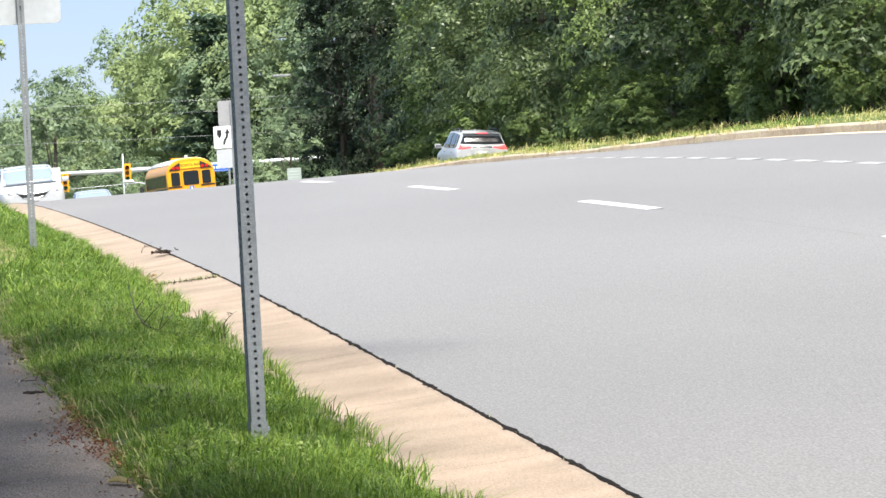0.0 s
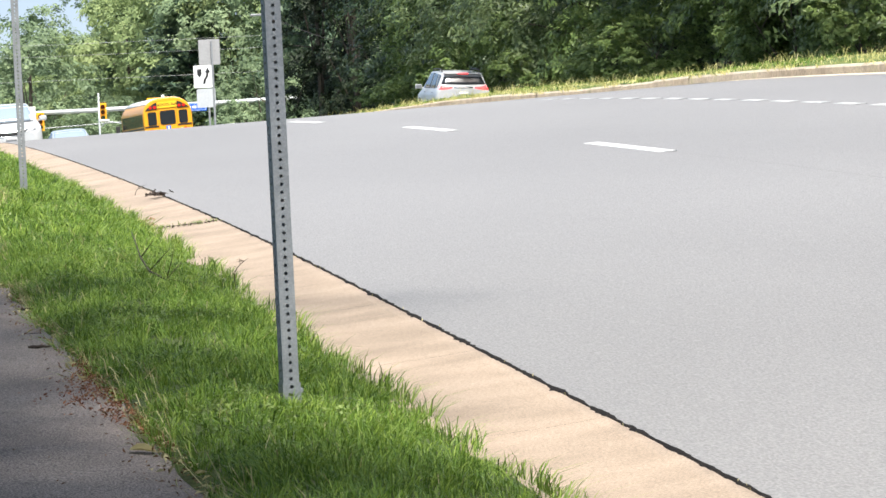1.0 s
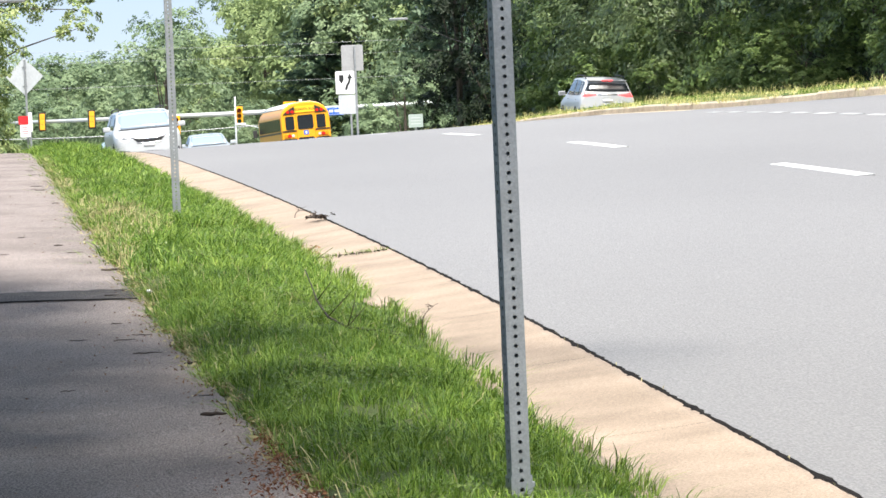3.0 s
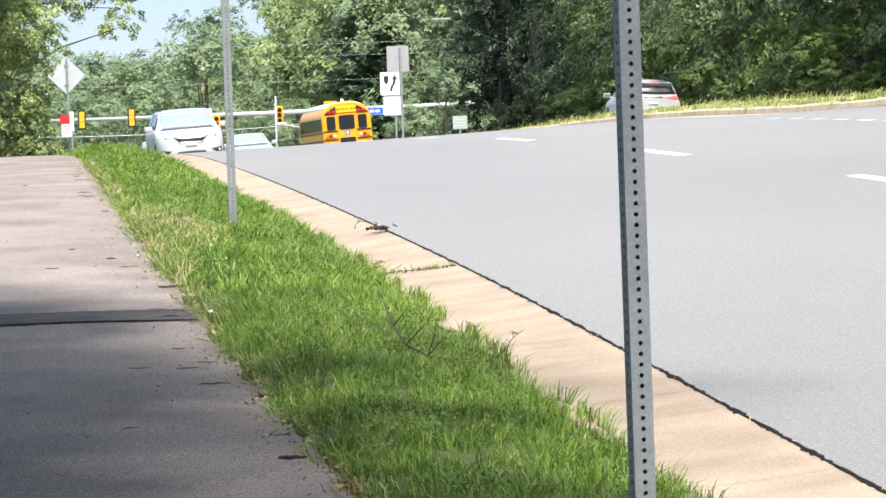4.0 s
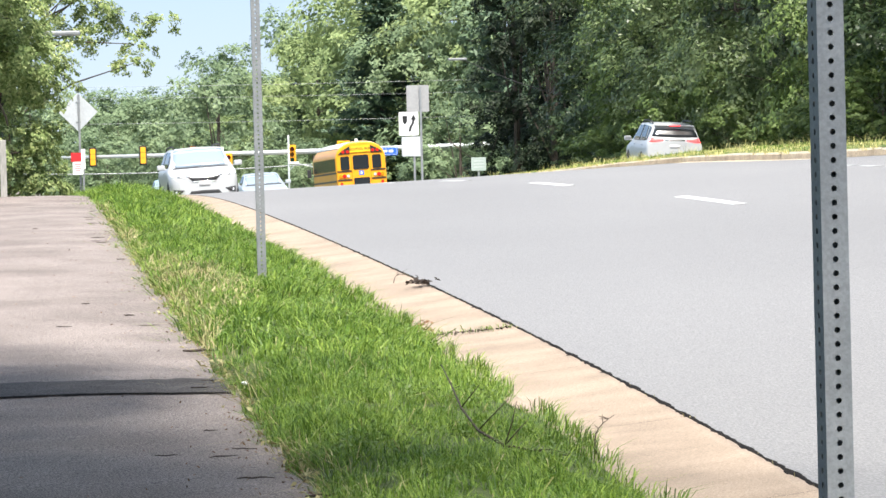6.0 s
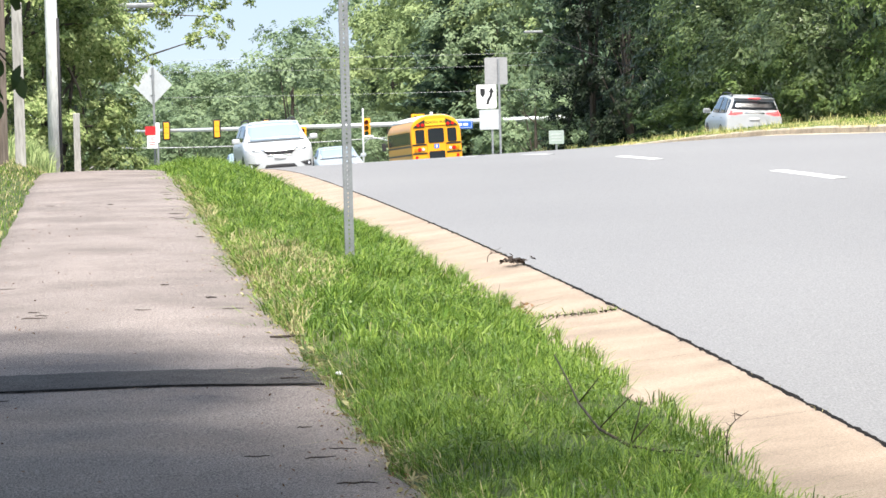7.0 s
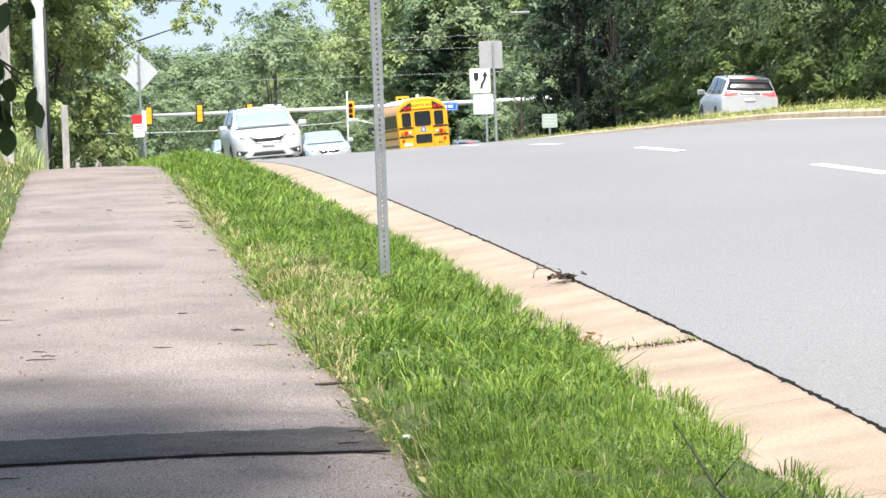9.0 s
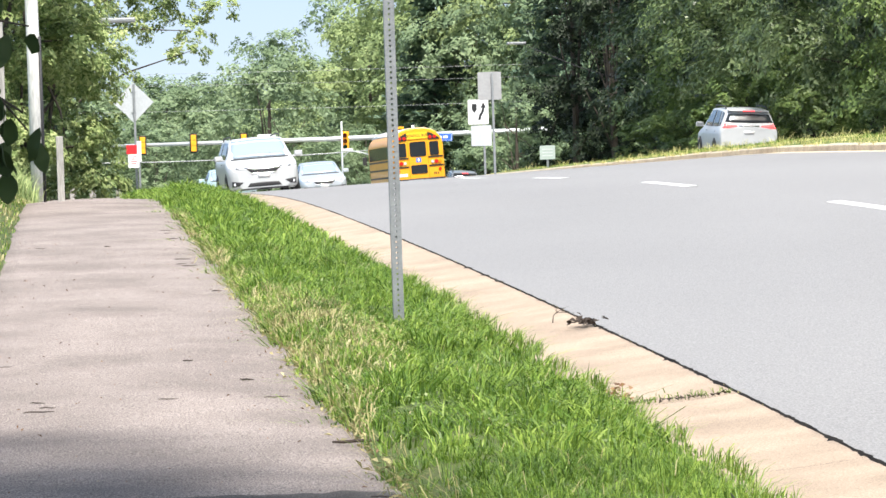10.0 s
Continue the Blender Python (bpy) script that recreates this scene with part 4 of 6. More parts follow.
post_bar(k3, 0.25 - gz, 0.06, 0.0, 0.04)

# leaves the first sign plate above the second post
top = empty("post_sign", Matrix.Translation((0.10, 19.45, 0)), "grey back of a rectangular sign bolted to the perforated post", "road sign")
slab(rounded(0.03, 2.315, 0.54, 0.61, 0.035), 0.004, SIGNBACK, top, "panel", 0.0, bevel=0.001)
for q in (2.15, 2.5):
    bm = bmesh.new()
    box(bm, (0, -0.072, q), (0.014, 0.012, 0.014), 0.002)
    part("bolt", bm, STEEL, top)


# ---------------- signals over the crossing ----------------
LENS_R, LENS_Y, LENS_G = plain("dark_red_lens", (0.10, 0.01, 0.01), 0.2), plain("dark_amber_lens", (0.12, 0.05, 0.01), 0.2), plain("dark_green_lens", (0.01, 0.08, 0.05), 0.2)
Y_ARM = 302.0


def signal_head(x, y, z, facing=True, rows=3, cols=1, group="signal heads"):
    """Housing with a visor over each lens; facing: its lenses look at the road."""
    th = empty("traffic_light", Matrix.Translation((x, y, z)) @ pose(0, 0, 0, 0, 0, 0 if facing else 180), "yellow traffic signal head hanging on the mast arm" if facing else "yellow back of a traffic signal head on the mast arm", "traffic light", group)
    w, h = 0.36 * cols, 0.36 * rows
    bm = bmesh.new()
    box(bm, (0, 0, 0), (w + 0.14, 0.03, h + 0.16), 0.02)
    part("backplate", bm, YELLOW if facing else DARKSTEEL, th)
    bm = bmesh.new()
    for c in range(cols):
        for r in range(rows):
            box(bm, ((c - (cols - 1) / 2) * 0.36, 0.09, h / 2 - 0.18 - r * 0.36), (0.34, 0.17, 0.345), 0.025)
    part("housing", bm, YELLOW, th)
    for c in range(cols):
        for r in range(rows):
            cx, cz = (c - (cols - 1) / 2) * 0.36, h / 2 - 0.18 - r * 0.36
            bm = bmesh.new()
            ring0, ring1 = [], []
            for i in range(11):
                a = radians(-50 + 280 * i / 10)
                for ring, rr, yy in ((ring0, 0.155, -0.02), (ring1, 0.150, -0.24 + 0.05 * (1 - math.sin(a)))):
                    ring.append(bm.verts.new((cx + rr * math.cos(a), yy, cz + rr * math.sin(a))))
            for i in range(10):
                bm.faces.new((ring0[i], ring0[i + 1], ring1[i + 1], ring1[i]))
            part("visor", bm, YELLOW, th)
            bm = bmesh.new()
            bmesh.ops.create_uvsphere(bm, u_segments=12, v_segments=6, radius=0.15)
            bmesh.ops.scale(bm, vec=(1, 0.3, 1), verts=bm.verts)
            bmesh.ops.translate(bm, vec=(cx, -0.02, cz), verts=bm.verts)
            part("lens", bm, (LENS_R, LENS_Y, LENS_G)[min(r, 2)], th)
    return th


ARM_Z = lambda x: -0.08 - 0.004 * (x - 5)
arm = empty("mast_arm", Matrix.Translation((36.5, Y_ARM + 0.3, -6.0)), "long pale steel signal mast arm across the road", "signal mast")
bm = bmesh.new()
tube(bm, [(3.59 - 36.5, 0, ARM_Z(3.59) + 6.0), (17.93 - 36.5, 0, ARM_Z(16) + 6.05), (32.08 - 36.5, 0, ARM_Z(30) + 6.25), (0, 0, 6.5)], [0.11, 0.15, 0.19, 0.22], 10)
part("arm", bm, SIGNBACK, arm)
bm = bmesh.new()
tube(bm, [(0, 0, -0.6), (0, 0, 3.5), (0, 0, 7.2)], [0.30, 0.26, 0.22], 12)
part("pole", bm, SIGNBACK, arm)
for x, face, rows, cols, drop in ((5.66, False, 3, 1, 0.0), (8.93, False, 3, 1, 0.05), (12.16, False, 3, 1, 0.0), (14.48, True, 3, 1, -0.55), (18.65, True, 3, 1, -0.1), (22.03, True, 3, 2, 0.1)):
    signal_head(x, Y_ARM + (-0.15 if face else 0.1), ARM_Z(x) + drop, face, rows, cols)
for x, w, h, mat, nm, lab in ((13.61, 1.15, 1.0, WHITE, "lane_sign", "white lane-use sign hanging on the mast arm"), (22.90, 0.75, 0.95, WHITE, "turn_sign", "white no-turn sign on the mast arm"), (24.64, 1.9, 0.55, BLUE, "street_name_sign", "blue street name sign on the mast arm")):
    sg = empty(nm, Matrix.Translation((x, Y_ARM - 0.1, ARM_Z(x) - 0.02)), lab, "road sign")
    slab(rounded(0, 0, w, h, 0.04), 0.02, mat, sg, "panel")
    slab(rounded(0, 0, w - 0.1, h - 0.1, 0.03), 0.004, mat if mat == WHITE else WHITE, sg, "border", -0.014) if mat == BLUE else None
    if mat == BLUE:
        slab(rounded(0, 0, w - 0.14, h - 0.14, 0.03), 0.004, mat, sg, "face", -0.018)
        for q, ww in ((-0.42, 0.62), (0.12, 0.28), (0.5, 0.3)):
            slab(rounded(q, 0, ww, 0.16, 0.02), 0.004, WHITE, sg, "text_bar", -0.022)
    elif nm == "turn_sign":
        slab([(-0.12, -0.3), (-0.04, -0.3), (-0.04, 0.1), (0.1, 0.2), (0.2, 0.2), (0.2, 0.28), (0.08, 0.28), (-0.12, 0.15)], 0.004, BLACK, sg, "arrow_symbol", -0.014)
# cables: one slung below the arm, others high before the trees
for yw, z0, z1, x0, x1, r in ((Y_ARM + 14, -1.15, -0.95, -0.22, 22.0, 0.035), (252.0, 4.2, 4.0, -14.0, 46.0, 0.008), (252.4, 3.6, 3.3, -14.0, 46.0, 0.007), (256.0, 2.2, 2.0, -14.0, 46.0, 0.008)):
    wr = empty("span_wire", Matrix.Translation((x0, yw, 0)), "thin grey cable slung across the crossing", "cable", "span wires")
    bm = bmesh.new()
    n = 12
    tube(bm, [((x1 - x0) * i / n, 0, z0 + (z1 - z0) * i / n - 0.25 * math.sin(math.pi * i / n)) for i in range(n + 1)], [r] * (n + 1), 5)
    part("cable", bm, STEEL, wr)


# ---------------- vehicles ----------------
TYRE, RIM = plain("tyre_rubber", (0.02, 0.02, 0.02), 0.8), plain("alloy_rim", (0.45, 0.45, 0.46), 0.35, 0.8)
GLASS = glassy("dark_glass", (0.02, 0.024, 0.028), 0.14)
# pale blue base stands in for the sky reflected in the windscreen
SCREEN = glassy("windscreen_sky_reflection", (0.24, 0.30, 0.36), 0.08)
GREYGLASS = glassy("lamp_glass", (0.16, 0.17, 0.18), 0.08)
CHROME = plain("chrome", (0.6, 0.6, 0.6), 0.15, 1.0)
HEADLAMP = plain("clear_lamp", (0.7, 0.72, 0.75), 0.1, 0.3)
TAIL = plain("red_lamp", (0.50, 0.02, 0.015), 0.2)
TAIL_ON = plain("lit_brake_lamp", (0.9, 0.04, 0.04), 0.2, emit=2.0)
AMBER = plain("amber_lamp", (0.75, 0.22, 0.01), 0.2)
PLASTIC = plain("black_plastic", (0.02, 0.02, 0.022), 0.6)
PLATE = plain("plate_white", (0.7, 0.7, 0.7), 0.5)


def loft(stations):
    """A body through cross-sections (y, half outline from bottom centre to top centre), mirrored."""
    bm = bmesh.new()
    rows = []
    for y, half in stations:
        full = [(x, z) for x, z in half] + [(-x, z) for x, z in half[-2:0:-1]]
        rows.append([bm.verts.new((x, y, z)) for x, z in full])
    n = len(rows[0])
    for a, b in zip(rows, rows[1:]):
        for i in range(n):
            f = bm.faces.new((a[i], b[i], b[(i + 1) % n], a[(i + 1) % n]))
            f.smooth = True
    bm.faces.new(rows[0])
    bm.faces.new(rows[-1][::-1])
    bmesh.ops.recalc_face_normals(bm, faces=bm.faces)
    return bm


def pane(pts, thick, out):
    """A thin curved-edge panel on four or more corners, pushed out along its normal."""
    bm = bmesh.new()
    v = [Vector(p) for p in pts]
    nrm = (v[1] - v[0]).cross(v[2] - v[0]).normalized()
    if nrm.dot(Vector(out)) < 0:
        nrm = -nrm
    f = bm.faces.new([bm.verts.new(p + nrm * 0.004) for p in v])
    r = bmesh.ops.extrude_face_region(bm, geom=[f])
    bmesh.ops.translate(bm, vec=nrm * thick, verts=[g for g in r["geom"] if isinstance(g, bmesh.types.BMVert)])
    bmesh.ops.recalc_face_normals(bm, faces=bm.faces)
    return bm


def wheel(parent, x, y, r, w=0.2):
    bm = bmesh.new()
    prof = [(0.55 * r, -w / 2), (0.92 * r, -w / 2), (r, -w / 2 + 0.03), (r, w / 2 - 0.03), (0.92 * r, w / 2), (0.55 * r, w / 2)]
    n = 20
    rings = [[bm.verts.new((x + dx, y + rr * math.cos(k * math.tau / n), r + rr * math.sin(k * math.tau / n))) for k in range(n)] for rr, dx in prof]
    for a, b in zip(rings, rings[1:]):
        for k in range(n):
            bm.faces.new((a[k], a[(k + 1) % n], b[(k + 1) % n], b[k]))
    wh = part("wheel", bm, TYRE, parent)
    bm = bmesh.new()
    s = 1 if x > 0 else -1
    for k in range(10):
        a = k * math.tau / 10
        box(bm, (x + s * (w / 2 - 0.02), y + 0.3 * r * math.cos(a), r + 0.3 * r * math.sin(a)), (0.03, 0.055, 0.5 * r), 0.004, Matrix.Rotation(-a + math.pi / 2, 3, "X"))
    tube(bm, [(x + s * (w / 2 - 0.05), y, r), (x + s * (w / 2 - 0.035), y, r)], [0.55 * r, 0.55 * r], 20)
    part("rim", bm, RIM, wh)


def cling(skin, name, upper, lower, mat, parent, way, lift=0.012, nu=9, nv=3, label=""):
    """A thin panel that follows a body's skin. upper, lower: its edges as places across and up, seen along the way."""
    def run(line, u):
        f = u * (len(line) - 1)
        i = min(int(f), len(line) - 2)
        return [line[i][q] + (line[i + 1][q] - line[i][q]) * (f - i) for q in (0, 1)]
    start, d = {"front": (lambda c, h: (c, -5, h), (0, 1, 0)), "rear": (lambda c, h: (c, 20, h), (0, -1, 0)),
                "near": (lambda c, h: (-5, c, h), (1, 0, 0)), "off": (lambda c, h: (5, c, h), (-1, 0, 0))}[way]
    d = Vector(d)
    bm, grid = bmesh.new(), []
    for j in range(nv + 1):
        row = []
        for i in range(nu + 1):
            (c0, h0), (c1, h1) = run(upper, i / nu), run(lower, i / nu)
            hit = skin.ray_cast(Vector(start(c0 + (c1 - c0) * j / nv, h0 + (h1 - h0) * j / nv)), d)[0]
            row.append(bm.verts.new(hit - d * lift) if hit else None)
        grid.append(row)
    for r0, r1 in zip(grid, grid[1:]):
        for i in range(nu):
            q = (r0[i], r0[i + 1], r1[i + 1], r1[i])
            if None not in q:
                bm.faces.new(q).smooth = True
    if not bm.faces:
        bm.free()
        return None
    r = bmesh.ops.extrude_face_region(bm, geom=list(bm.faces))
    bmesh.ops.translate(bm, vec=d * (lift + 0.02), verts=[v for v in r["geom"] if isinstance(v, bmesh.types.BMVert)])
    bmesh.ops.recalc_face_normals(bm, faces=bm.faces)
    return part(name, bm, mat, parent, label)


def car(name, m, paint, label, W=0.92, L=4.7, H=1.45, hood=0.92, kind="sedan", brake=False, group=""):
    """A car that faces -y: nose at y = 0, tail at y = L. kind: sedan, suv or van."""
    th = empty(name, m, label, "car", group)
    zb, belt = 0.20, hood + 0.02
    ws, rf, rb = {"van": (0.95, 1.95, L - 0.45), "suv": (1.15, 2.0, L - 0.75), "sedan": (1.35, 2.25, L - 1.45)}[kind]
    nose = hood - 0.20

    def sec(y, w, zt, wt, zs, lowest=zb):
        return (y, [(0, lowest + 0.01), (w * 0.86, lowest), (w * 0.96, lowest + 0.08), (w * 0.99, lowest + 0.22), (w, zs - 0.22), (w * 0.985, zs - 0.05), (w * 0.955, zs), (wt, zt - 0.05), (wt * 0.93, zt - 0.015), (wt * 0.7, zt), (0, zt + 0.015)])
    st = [sec(0.0, W * 0.72, nose - 0.06, W * 0.60, nose - 0.14, 0.26), sec(0.05, W * 0.84, nose, W * 0.74, nose - 0.07, 0.22), sec(0.16, W * 0.94, nose + 0.045, W * 0.82, nose - 0.01), sec(0.36, W * 0.985, nose + 0.085, W * 0.86, nose + 0.04),
          sec(ws * 0.7, W, hood - 0.03, W * 0.87, hood - 0.08), sec(ws, W, hood + 0.02, W * 0.875, belt - 0.04)]
    for u in (0.25, 0.5, 0.75):
        st.append(sec(ws + (rf - ws) * u, W, hood + 0.02 + (H - 0.04 - hood - 0.02) * (1 - (1 - u) ** 1.25), W * (0.875 - 0.125 * u), belt))
    st += [sec(rf, W, H - 0.03, W * 0.75, belt), sec((rf + rb) / 2, W, H, W * 0.75, belt), sec(rb, W * 0.995, H - 0.03, W * 0.74, belt + 0.02)]
    if kind == "sedan":
        st += [sec(rb + 0.45, W * 0.98, belt + 0.26, W * 0.76, belt + 0.01), sec(L - 0.55, W * 0.97, belt + 0.09, W * 0.8, belt), sec(L - 0.08, W * 0.93, belt + 0.05, W * 0.78, belt - 0.04), sec(L, W * 0.86, belt - 0.08, W * 0.7, belt - 0.16, 0.3)]
    else:
        st += [sec(L - 0.30, W * 0.985, H - 0.09, W * 0.72, belt + 0.02), sec(L - 0.24, W * 0.98, H - 0.17, W * 0.74, belt + 0.02), sec(L - 0.08, W * 0.965, belt + 0.20, W * 0.84, belt), sec(L, W * 0.93, belt + 0.02, W * 0.84, belt - 0.06, 0.28)]
    bm = loft(st)
    skin = BVHTree.FromBMesh(bm)
    part("body", bm, paint, th)
    zw0, zw1 = hood + 0.055, H - 0.075
    cling(skin, "windscreen", [(-W * 0.70, zw1), (0, zw1 + 0.025), (W * 0.70, zw1)], [(-W * 0.83, zw0), (0, zw0 + 0.01), (W * 0.83, zw0)], SCREEN, th, "front", 0.006, 12, 5)
    cling(skin, "wiper_cowl", [(-W * 0.80, zw0 + 0.004), (W * 0.80, zw0 + 0.004)], [(-W * 0.82, zw0 - 0.03), (W * 0.82, zw0 - 0.03)], PLASTIC, th, "front", 0.008, 8, 1)
    g1, g0 = nose - 0.02, nose - 0.16
    cling(skin, "grille", [(-W * 0.50, g1), (0, g1 - 0.025), (W * 0.50, g1)], [(-W * 0.34, g0), (0, g0 - 0.012), (W * 0.34, g0)], PLASTIC, th, "front", 0.010)
    cling(skin, "grille_bar", [(-W * 0.55, g1 + 0.02), (0, g1 - 0.015), (W * 0.55, g1 + 0.02)], [(-W * 0.52, g1 - 0.012), (0, g1 - 0.06), (W * 0.52, g1 - 0.012)], CHROME, th, "front", 0.02)
    cling(skin, "grille_trim", [(-W * 0.36, g0), (0, g0 - 0.01), (W * 0.36, g0)], [(-W * 0.34, g0 - 0.025), (0, g0 - 0.035), (W * 0.34, g0 - 0.025)], CHROME, th, "front", 0.016)
    cling(skin, "lower_intake", [(-W * 0.40, 0.40), (0, 0.415), (W * 0.40, 0.40)], [(-W * 0.48, 0.30), (W * 0.48, 0.30)], PLASTIC, th, "front", 0.010)
    cling(skin, "bumper_lip", [(-W * 0.86, 0.25), (0, 0.245), (W * 0.86, 0.25)], [(-W * 0.82, 0.205), (W * 0.82, 0.205)], PLASTIC, th, "front", 0.010)
    cling(skin, "number_plate", [(-0.16, g0 - 0.045), (0.16, g0 - 0.045)], [(-0.16, g0 - 0.135), (0.16, g0 - 0.135)], PLATE, th, "front", 0.02, 2, 1)
    for s, side in ((-1, "near"), (1, "off")):
        cling(skin, "headlamp", [(s * W * 0.56, g1 + 0.01), (s * W * 0.76, nose + 0.035), (s * W * 0.93, nose + 0.055)], [(s * W * 0.53, g1 - 0.05), (s * W * 0.76, nose - 0.055), (s * W * 0.95, nose - 0.02)], HEADLAMP, th, "front", 0.010)
        cling(skin, "headlamp_lens", [(s * W * 0.64, nose - 0.005), (s * W * 0.78, nose + 0.012)], [(s * W * 0.64, nose - 0.045), (s * W * 0.78, nose - 0.035)], GREYGLASS, th, "front", 0.014, 4, 1)
        cling(skin, "fog_recess", [(s * W * 0.58, 0.435), (s * W * 0.90, 0.475)], [(s * W * 0.72, 0.33), (s * W * 0.90, 0.31)], PLASTIC, th, "front", 0.010)
        bm = bmesh.new()
        tube(bm, [(s * W * 0.82, 0.06, 0.39), (s * W * 0.82, 0.035, 0.39)], [0.045, 0.04], 10)
        part("fog_lamp", bm, HEADLAMP, th)
        mid = (rf + rb) / 2
        cling(skin, "side_window", [(rf - 0.12, H - 0.12), (mid, H - 0.085)], [(ws + 0.42, belt + 0.045), (mid, belt + 0.045)], GLASS, th, side, 0.006, 6, 3)
        cling(skin, "side_window", [(mid + 0.07, H - 0.085), (rb - 0.05, H - 0.12)], [(mid + 0.07, belt + 0.045), (rb + 0.12, belt + 0.06)], GLASS, th, side, 0.006, 6, 3)
        if kind != "sedan":
            cling(skin, "side_window", [(rb + 0.03, H - 0.12), (L - 0.42, H - 0.16)], [(rb + 0.20, belt + 0.06), (L - 0.34, belt + 0.09)], GLASS, th, side, 0.006, 4, 3)
        for yh in (ws + 1.05, mid + 0.85):
            bm = bmesh.new()
            box(bm, (s * (W + 0.012), yh, belt - 0.09), (0.03, 0.19, 0.028), 0.008)
            part("door_handle", bm, CHROME, th)
        cling(skin, "sill", [(0.95, zb + 0.12), (L - 1.05, zb + 0.12)], [(0.95, zb + 0.03), (L - 1.05, zb + 0.03)], PLASTIC, th, side, 0.012, 6, 1)
        bm = bmesh.new()
        box(bm, (s * (W + 0.13), ws + 0.42, belt + 0.08), (0.23, 0.13, 0.15), 0.045)
        box(bm, (s * (W + 0.02), ws + 0.44, belt + 0.03), (0.10, 0.05, 0.04), 0.01)
        mr = part("mirror", bm, paint, th)
        bm = bmesh.new()
        box(bm, (s * (W + 0.13), ws + 0.49, belt + 0.08), (0.19, 0.006, 0.11), 0.002)
        part("mirror_glass", bm, GREYGLASS, mr)
        lamp = TAIL_ON if brake else TAIL
        if kind == "sedan":
            cling(skin, "tail_lamp", [(s * W * 0.46, belt - 0.04), (s * W * 0.88, belt - 0.02)], [(s * W * 0.52, belt - 0.15), (s * W * 0.90, belt - 0.17)], lamp, th, "rear", 0.012)
        else:
            cling(skin, "tail_lamp", [(s * W * 0.40, belt + 0.115), (s * W * 0.66, belt + 0.13), (s * W * 0.93, belt + 0.21)], [(s * W * 0.40, belt + 0.075), (s * W * 0.66, belt + 0.03), (s * W * 0.96, belt + 0.02)], lamp, th, "rear", 0.014)
            bm = bmesh.new()
            tube(bm, [(s * W * 0.68, rf + 0.05, H - 0.03), (s * W * 0.68, rf + 0.2, H + 0.045), (s * W * 0.68, (rf + rb) / 2, H + 0.06), (s * W * 0.68, rb, H + 0.04), (s * W * 0.68, rb + 0.15, H - 0.03)], [0.022] * 5, 6)
            part("roof_rail", bm, PLASTIC, th)
        for yy in (0.92, L - 0.98):
            cling(skin, "wheel_arch", [(yy + 0.40 * math.cos(radians(180 - q)), 0.33 + 0.40 * math.sin(radians(q))) for q in range(0, 181, 20)], [(yy - 0.40, zb + 0.02), (yy + 0.40, zb + 0.02)], PLASTIC, th, side, 0.004, 12, 3)
            wheel(th, s * (W - 0.085), yy, 0.33, 0.22)
    if kind == "sedan":
        cling(skin, "rear_window", [(-W * 0.62, H - 0.09), (W * 0.62, H - 0.09)], [(-W * 0.72, belt + 0.14), (W * 0.72, belt + 0.14)], GLASS, th, "rear", 0.006, 8, 3)
    else:
        cling(skin, "rear_window", [(-W * 0.68, H - 0.19), (0, H - 0.175), (W * 0.68, H - 0.19)], [(-W * 0.80, belt + 0.20), (0, belt + 0.185), (W * 0.80, belt + 0.20)], GLASS, th, "rear", 0.008, 10, 3)
        bm = bmesh.new()
        box(bm, (0, L - 0.27, H - 0.085), (W * 1.36, 0.2, 0.035), 0.012)
        sp = part("spoiler", bm, paint, th)
        bm = bmesh.new()
        box(bm, (0, L - 0.165, H - 0.085), (0.36, 0.012, 0.026), 0.003)
        part("high_brake_lamp", bm, lamp, sp)
        bm = bmesh.new()
        tube(bm, [(0.05, L - 0.10, belt + 0.20), (-0.12, L - 0.125, belt + 0.225), (-0.32, L - 0.13, belt + 0.235)], [0.012, 0.009, 0.007], 6)
        part("rear_wiper", bm, PLASTIC, th)
        cling(skin, "tailgate_trim", [(-W * 0.34, belt + 0.11), (W * 0.34, belt + 0.11)], [(-W * 0.34, belt + 0.075), (W * 0.34, belt + 0.075)], CHROME, th, "rear", 0.014, 4, 1)
    cling(skin, "rear_bumper", [(-W * 0.92, 0.46), (W * 0.92, 0.46)], [(-W * 0.84, 0.31), (W * 0.84, 0.31)], PLASTIC if kind == "suv" else paint, th, "rear", 0.05, 8, 2)
    cling(skin, "rear_plate", [(-0.16, belt - 0.06), (0.16, belt - 0.06)], [(-0.16, belt - 0.15), (0.16, belt - 0.15)], PLATE, th, "rear", 0.014, 2, 1)
    return th


WHITE_PAINT = plain("white_car_paint", (0.44, 0.455, 0.465), 0.35, coat=0.3, dirt=0.03)
SILVER_PAINT = plain("silver_car_paint", (0.50, 0.54, 0.57), 0.3, 0.4, coat=0.5, dirt=0.03)
BLUE_PAINT = plain("pale_blue_car_paint", (0.42, 0.55, 0.58), 0.3, 0.3, coat=0.5, dirt=0.03)
GREY_PAINT = plain("grey_car_paint", (0.20, 0.21, 0.22), 0.3, 0.3, coat=0.5, dirt=0.03)


def on_road(x, y, turn=0.0):
    """Pose on the carriageway's plane, with its grade."""
    kx = float(kerb_x(y))
    z = float(at(x - kx, y)[2])
    grade = math.degrees(math.atan((float(road_z(y + 2)) - float(road_z(y - 2))) / 4))
    return Matrix.Translation((x, y, z)) @ pose(0, 0, 0, grade, -math.degrees(math.atan(float(cross(y)))), turn)


car("minivan", on_road(4.85, 128, 2), WHITE_PAINT, "white minivan with roof rails driving toward the crest", 0.99, 5.1, 1.68, 1.04, "van")
